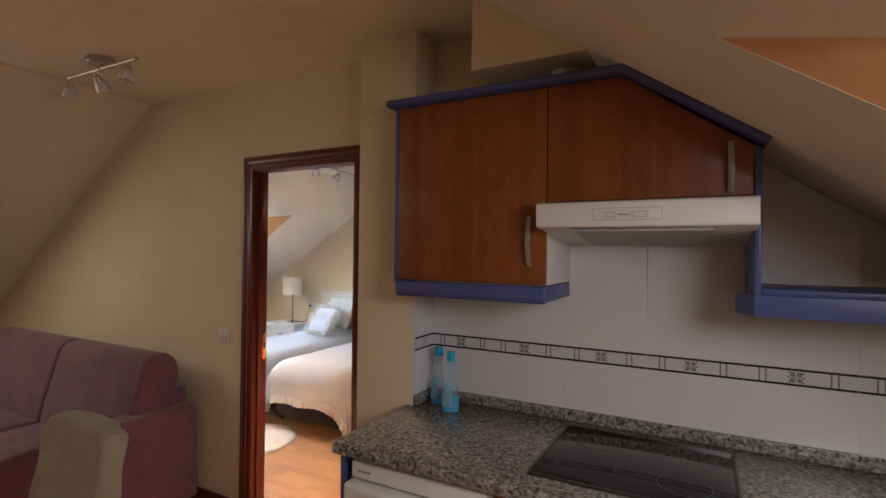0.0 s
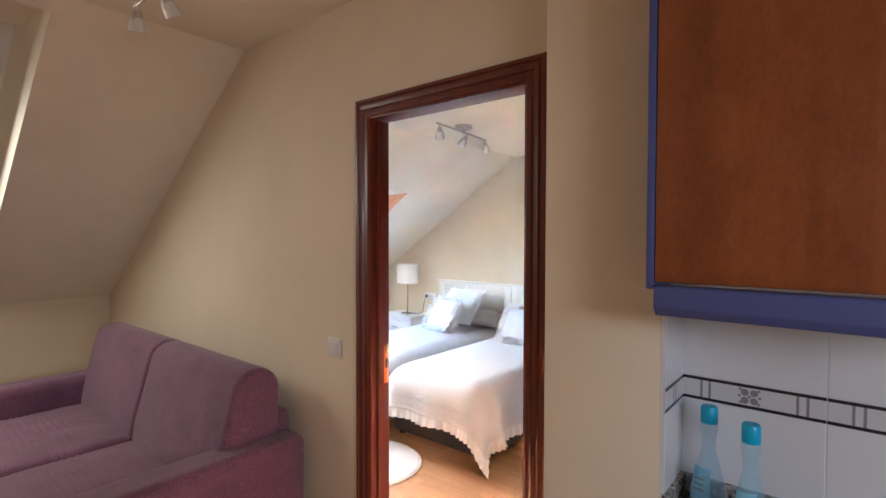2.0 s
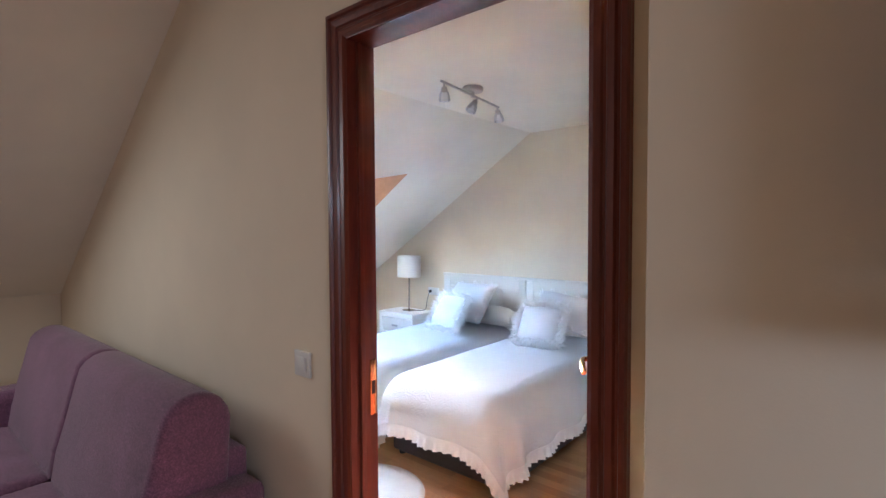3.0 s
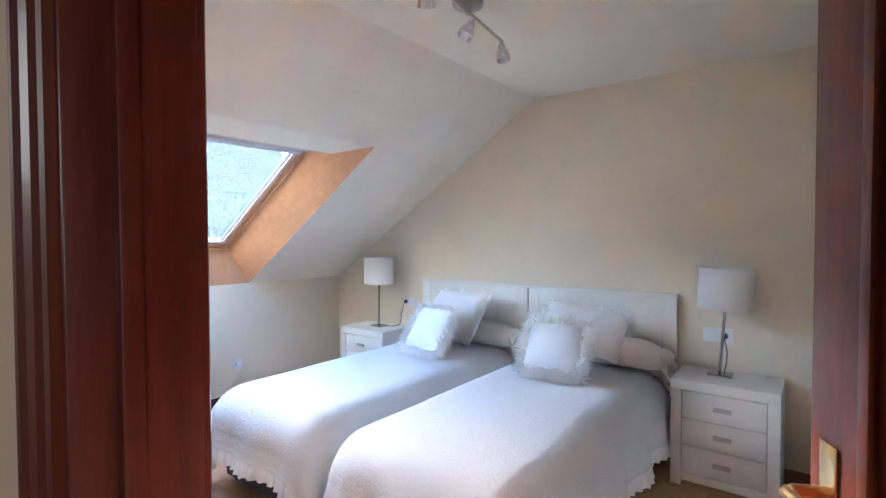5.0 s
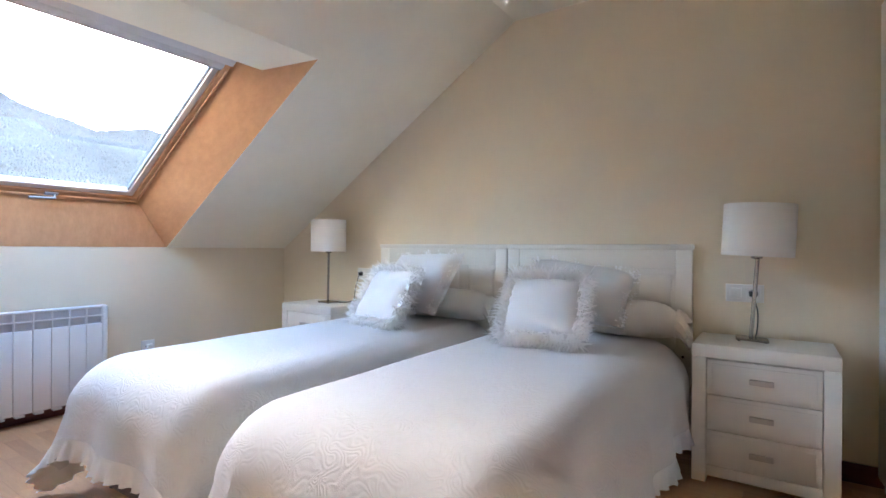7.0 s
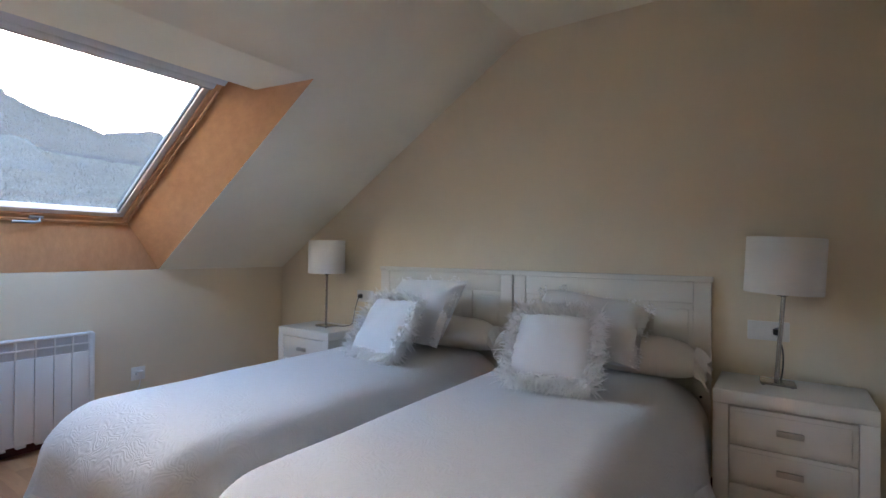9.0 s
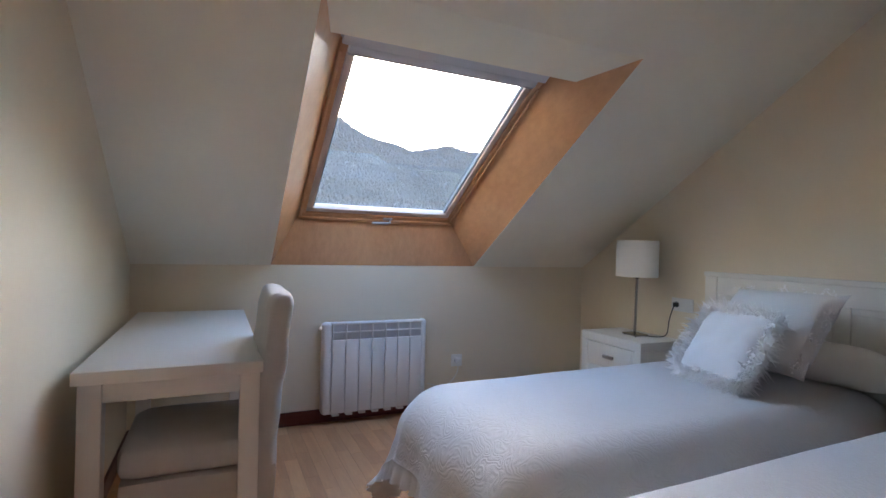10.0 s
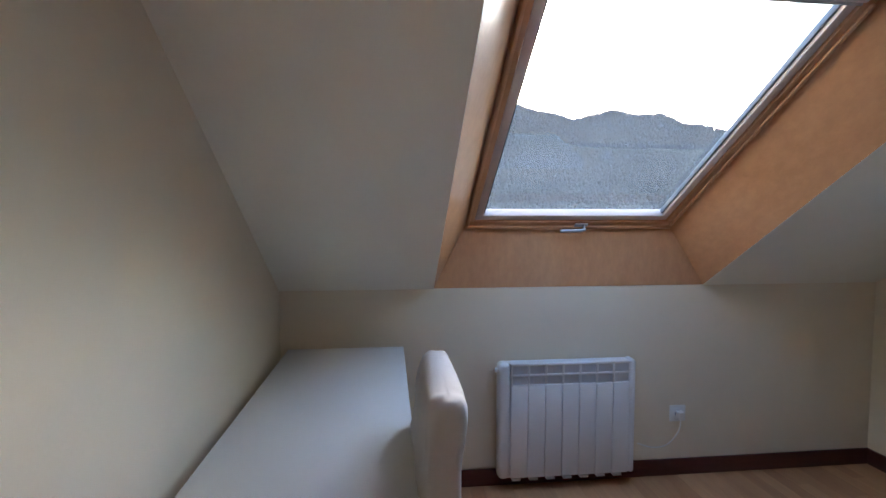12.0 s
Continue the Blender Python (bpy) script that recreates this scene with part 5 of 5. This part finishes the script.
for x in (-0.22, 0.22):
    for y in (-0.5, -0.06):
        part("foot", lathe([(0.02, 0), (0.02, 0.021)], 12), BLACK, fridge).location = (x, y, 0)


def base_cabinet(x0, x1):
    w = x1 - x0
    c = thing("base_cabinet", "cherry wood base cabinet under the granite worktop", "cabinet", pose(x0, K - 0.003, 0), "kitchen base cabinets")
    part("body", box(0.0, w, -0.56, 0, 0.10, 0.858, 0.002), WHITE_MELAMINE, c)
    part("plinth", box(0.0, w, -0.52, -0.50, 0, 0.0995), BLUE, c)
    dr = part("door", box(0.003, w - 0.003, -0.582, -0.562, 0.105, 0.85, 0.003), CHERRY, c)
    part("handle", tube([(w - 0.06, -0.582, 0.58), (w - 0.06, -0.612, 0.60), (w - 0.06, -0.616, 0.66), (w - 0.06, -0.612, 0.72), (w - 0.06, -0.582, 0.74)], 0.008), NICKEL, dr)
    return c


for x0, x1 in ((-0.395, 0.195), (0.198, 0.788), (0.791, 1.375)):
    base_cabinet(x0, x1)
solid("rug", box(-4.9, -2.75, -0.55, 0.85, 0.0, 0.012, 0.004), woven("purple_rug_weave", (0.17, 0.12, 0.18), 0.95, 0.2, 160, 0.35, 0.8), "mottled purple rug in front of the sofa", "rug")


# ---- floor strips: short beech strips laid along x ----
def strip_mesh(length, width):
    bm = bmesh.new()
    add_box(bm, 0.0004, length - 0.0004, 0.0004, width - 0.0004, -0.010, 0.0)
    return bm


STRIP_W = 0.068
LENGTHS = (0.30, 0.36, 0.42, 0.48)
rng = random.Random(11)
strip_data = {ln: to_mesh("strip", strip_mesh(ln, STRIP_W), FLOOR, 0) for ln in LENGTHS}


def lay(floor, x0, x1, y0, y1, near):
    """Rows of strips; those inside the stretch near are single pieces, the rest one joined mesh."""
    rest = bmesh.new()
    count, y = 0, y0
    while y < y1 - 0.005:
        x = x0 - rng.uniform(0, 0.3)
        while x < x1:
            ln = rng.choice(LENGTHS)
            cx, cy = x + ln / 2, y + STRIP_W / 2
            inside = x >= x0 and x + ln <= x1 and y + STRIP_W <= y1
            if inside and count < 300 and near(cx, cy):
                ob = new("floor_strip", strip_data[ln])
                ob.location, ob.parent = (x, y, 0.0), floor
                count += 1
            else:
                add_box(rest, max(x, x0) + 0.0004, min(x + ln, x1) - 0.0004, y + 0.0004, min(y + STRIP_W, y1) - 0.0004, -0.010, 0.0)
            x += ln
        y += STRIP_W
    ob = part("floor_strips", rest, FLOOR_JOINED, floor, smooth=0)
    ob["kind"] = "stuff"


FLOOR_JOINED = wooden("beech_laminate_joined", (0.47, 0.225, 0.10), (0.64, 0.34, 0.158), 0.33, (1.2, 14, 1), 0.25, 3.0)
t_, b_ = nodes_of(FLOOR_JOINED)
geo = t_.nodes.new("ShaderNodeNewGeometry")
base_link = b_.inputs["Base Color"].links[0].from_socket
t_.links.new(mix_colour(t_, 0.35, base_link, ramp(t_, geo.outputs["Random Per Island"], [(0.0, (0.32, 0.165, 0.08)), (0.5, (0.62, 0.37, 0.185)), (1.0, (0.76, 0.47, 0.25))])), b_.inputs["Base Color"])
lay(bedroom_floor, BED_KNEE + 0.001, BED_RIGHT, PART_B - 0.12, BED_BACK, lambda x, y: (x < -4.35 and y < 4.6) or (y < 3.35 and x < -1.9))
lay(living_floor, KNEE + 0.001, LIVING_RIGHT, LIVING_BACK, PART_B - 0.125, lambda x, y: False)

# ---- wall tiles ----
TW = 0.315
JOINTS = [-0.953 - 0.012 + TW * i for i in range(9)]
LOW0, LOW1, BORD1, MID1, TOP1 = 0.86, 1.137, 1.197, 1.650, 2.10
backing = solid("tile_bed", box(-0.9515, LIVING_RIGHT - 0.01, 1.9466, 1.9595, 0.86, 1.46), JOINT, "grey grouted bed behind the kitchen wall tiles", "tile wall", "structure")
solid("tile_bed", prism([(0.25, 1.4605), (LIVING_RIGHT - 0.01, 1.4605), (0.95, 1.461), (0.25, roof_r(0.25) - 0.004)], "y", 1.9467, 1.9594), JOINT, "grey grouted bed behind the shelf tiles", "tile wall", "structure")
solid("tile_bed", box(-0.9527, -0.9475, 1.782, 1.9495, 0.90, 1.46), JOINT, "grey grouted bed on the pillar side", "tile wall", "structure")


def glazed(w, h):
    return box(0.0008, w - 0.0008, -0.0052, 0, 0.0008, h - 0.0008, 0.0012, 1)


def tile(x0, x1, z0, z1, material, name="tile"):
    ob = new(name, to_mesh(name, glazed(x1 - x0, z1 - z0), material, 30))
    ob.location, ob.parent = (x0, 1.9505, z0), backing
    return ob


def border_marks(parent, w):
    """Printed border: two dark lines, pairs of bars and a four-petal motif."""
    y0, y1 = -0.0058, -0.0053
    for z0, z1 in ((0.001, 0.0085), (0.0515, 0.059)):
        part("dark_line", box(0.001, w - 0.001, y0, y1, z0, z1), TILE_LINE, parent)
    for f in (0.135, 0.195, 0.765, 0.825):
        if f * TW + 0.004 < w:
            part("bar", box(f * TW, f * TW + 0.0055, y0, y1, 0.0085, 0.0515), TILE_GREY, parent)
    if w > 0.25:
        c = 0.475 * TW
        bm = bmesh.new()
        for dx in (-0.0095, 0.0095):
            for dz in (-0.0095, 0.0095):
                moved_petal = [bm.verts.new((c + dx + 0.0085 * math.cos(k * math.tau / 12), y0, 0.03 + dz + 0.0085 * math.sin(k * math.tau / 12))) for k in range(12)]
                bm.faces.new(moved_petal)
        for dx, dz in ((-0.021, 0), (0.021, 0), (0, -0.0), (-0.019, 0.016), (0.019, -0.016), (0.019, 0.016), (-0.019, -0.016)):
            add_box(bm, c + dx - 0.003, c + dx + 0.003, y0, y1, 0.03 + dz - 0.003, 0.03 + dz + 0.003)
        part("motif", bm, TILE_GREY, parent, "grey four-petal motif", smooth=0)


for i in range(7):
    x0, x1 = max(JOINTS[i], -0.9465), JOINTS[i + 1]
    tile(x0, x1, LOW0, LOW1, TILE)
    b = tile(x0, x1, LOW1, BORD1, BORDER, "border_tile")
    border_marks(b, x1 - x0)
    top = min(MID1, roof_r(x1) - 0.003)
    if top > BORD1 + 0.05:
        tile(x0, x1, BORD1, top, TILE)
# tiles in the open shelf's recess, cut by the slope
for i in (3, 4, 5):
    x0, x1 = max(JOINTS[i], 0.318), JOINTS[i + 1]
    if x1 - x0 > 0.05 and roof_r(x1) > MID1 - 0.2:
        o = [(x0 + 0.001, MID1 + 0.001), (min(x1, 0.70) - 0.001, MID1 + 0.001), (min(x1, 0.70) - 0.001, max(MID1 + 0.002, roof_r(min(x1, 0.70)) - 0.004)), (x0 + 0.001, roof_r(x0) - 0.004)]
        if o[3][1] > MID1 + 0.02:
            ob = new("tile", to_mesh("tile", prism(o, "y", 1.9454, 1.9504), TILE, 30))
            ob.parent = backing
# the return on the pillar
for y0, y1, z0, z1, material, name in ((1.783, 1.9445, 0.945, LOW1, TILE, "tile"), (1.783, 1.9445, LOW1, BORD1, BORDER, "border_tile"), (1.783, 1.9445, BORD1, 1.46, TILE, "tile")):
    ob = new(name, to_mesh(name, box(-0.9475, -0.9425, y0, y1, z0 + 0.0008, z1 - 0.0008, 0.001, 1), material, 30))
    ob.parent = backing
    if name == "border_tile":
        for a, b in ((z0 + 0.001, z0 + 0.0085), (z0 + 0.0515, z0 + 0.059)):
            part("dark_line", box(-0.9424, -0.942, y0, y1, a, b), TILE_LINE, ob)
        for y in (1.85, 1.868):
            part("bar", box(-0.9424, -0.942, y, y + 0.0045, z0 + 0.008, z0 + 0.052), TILE_GREY, ob)
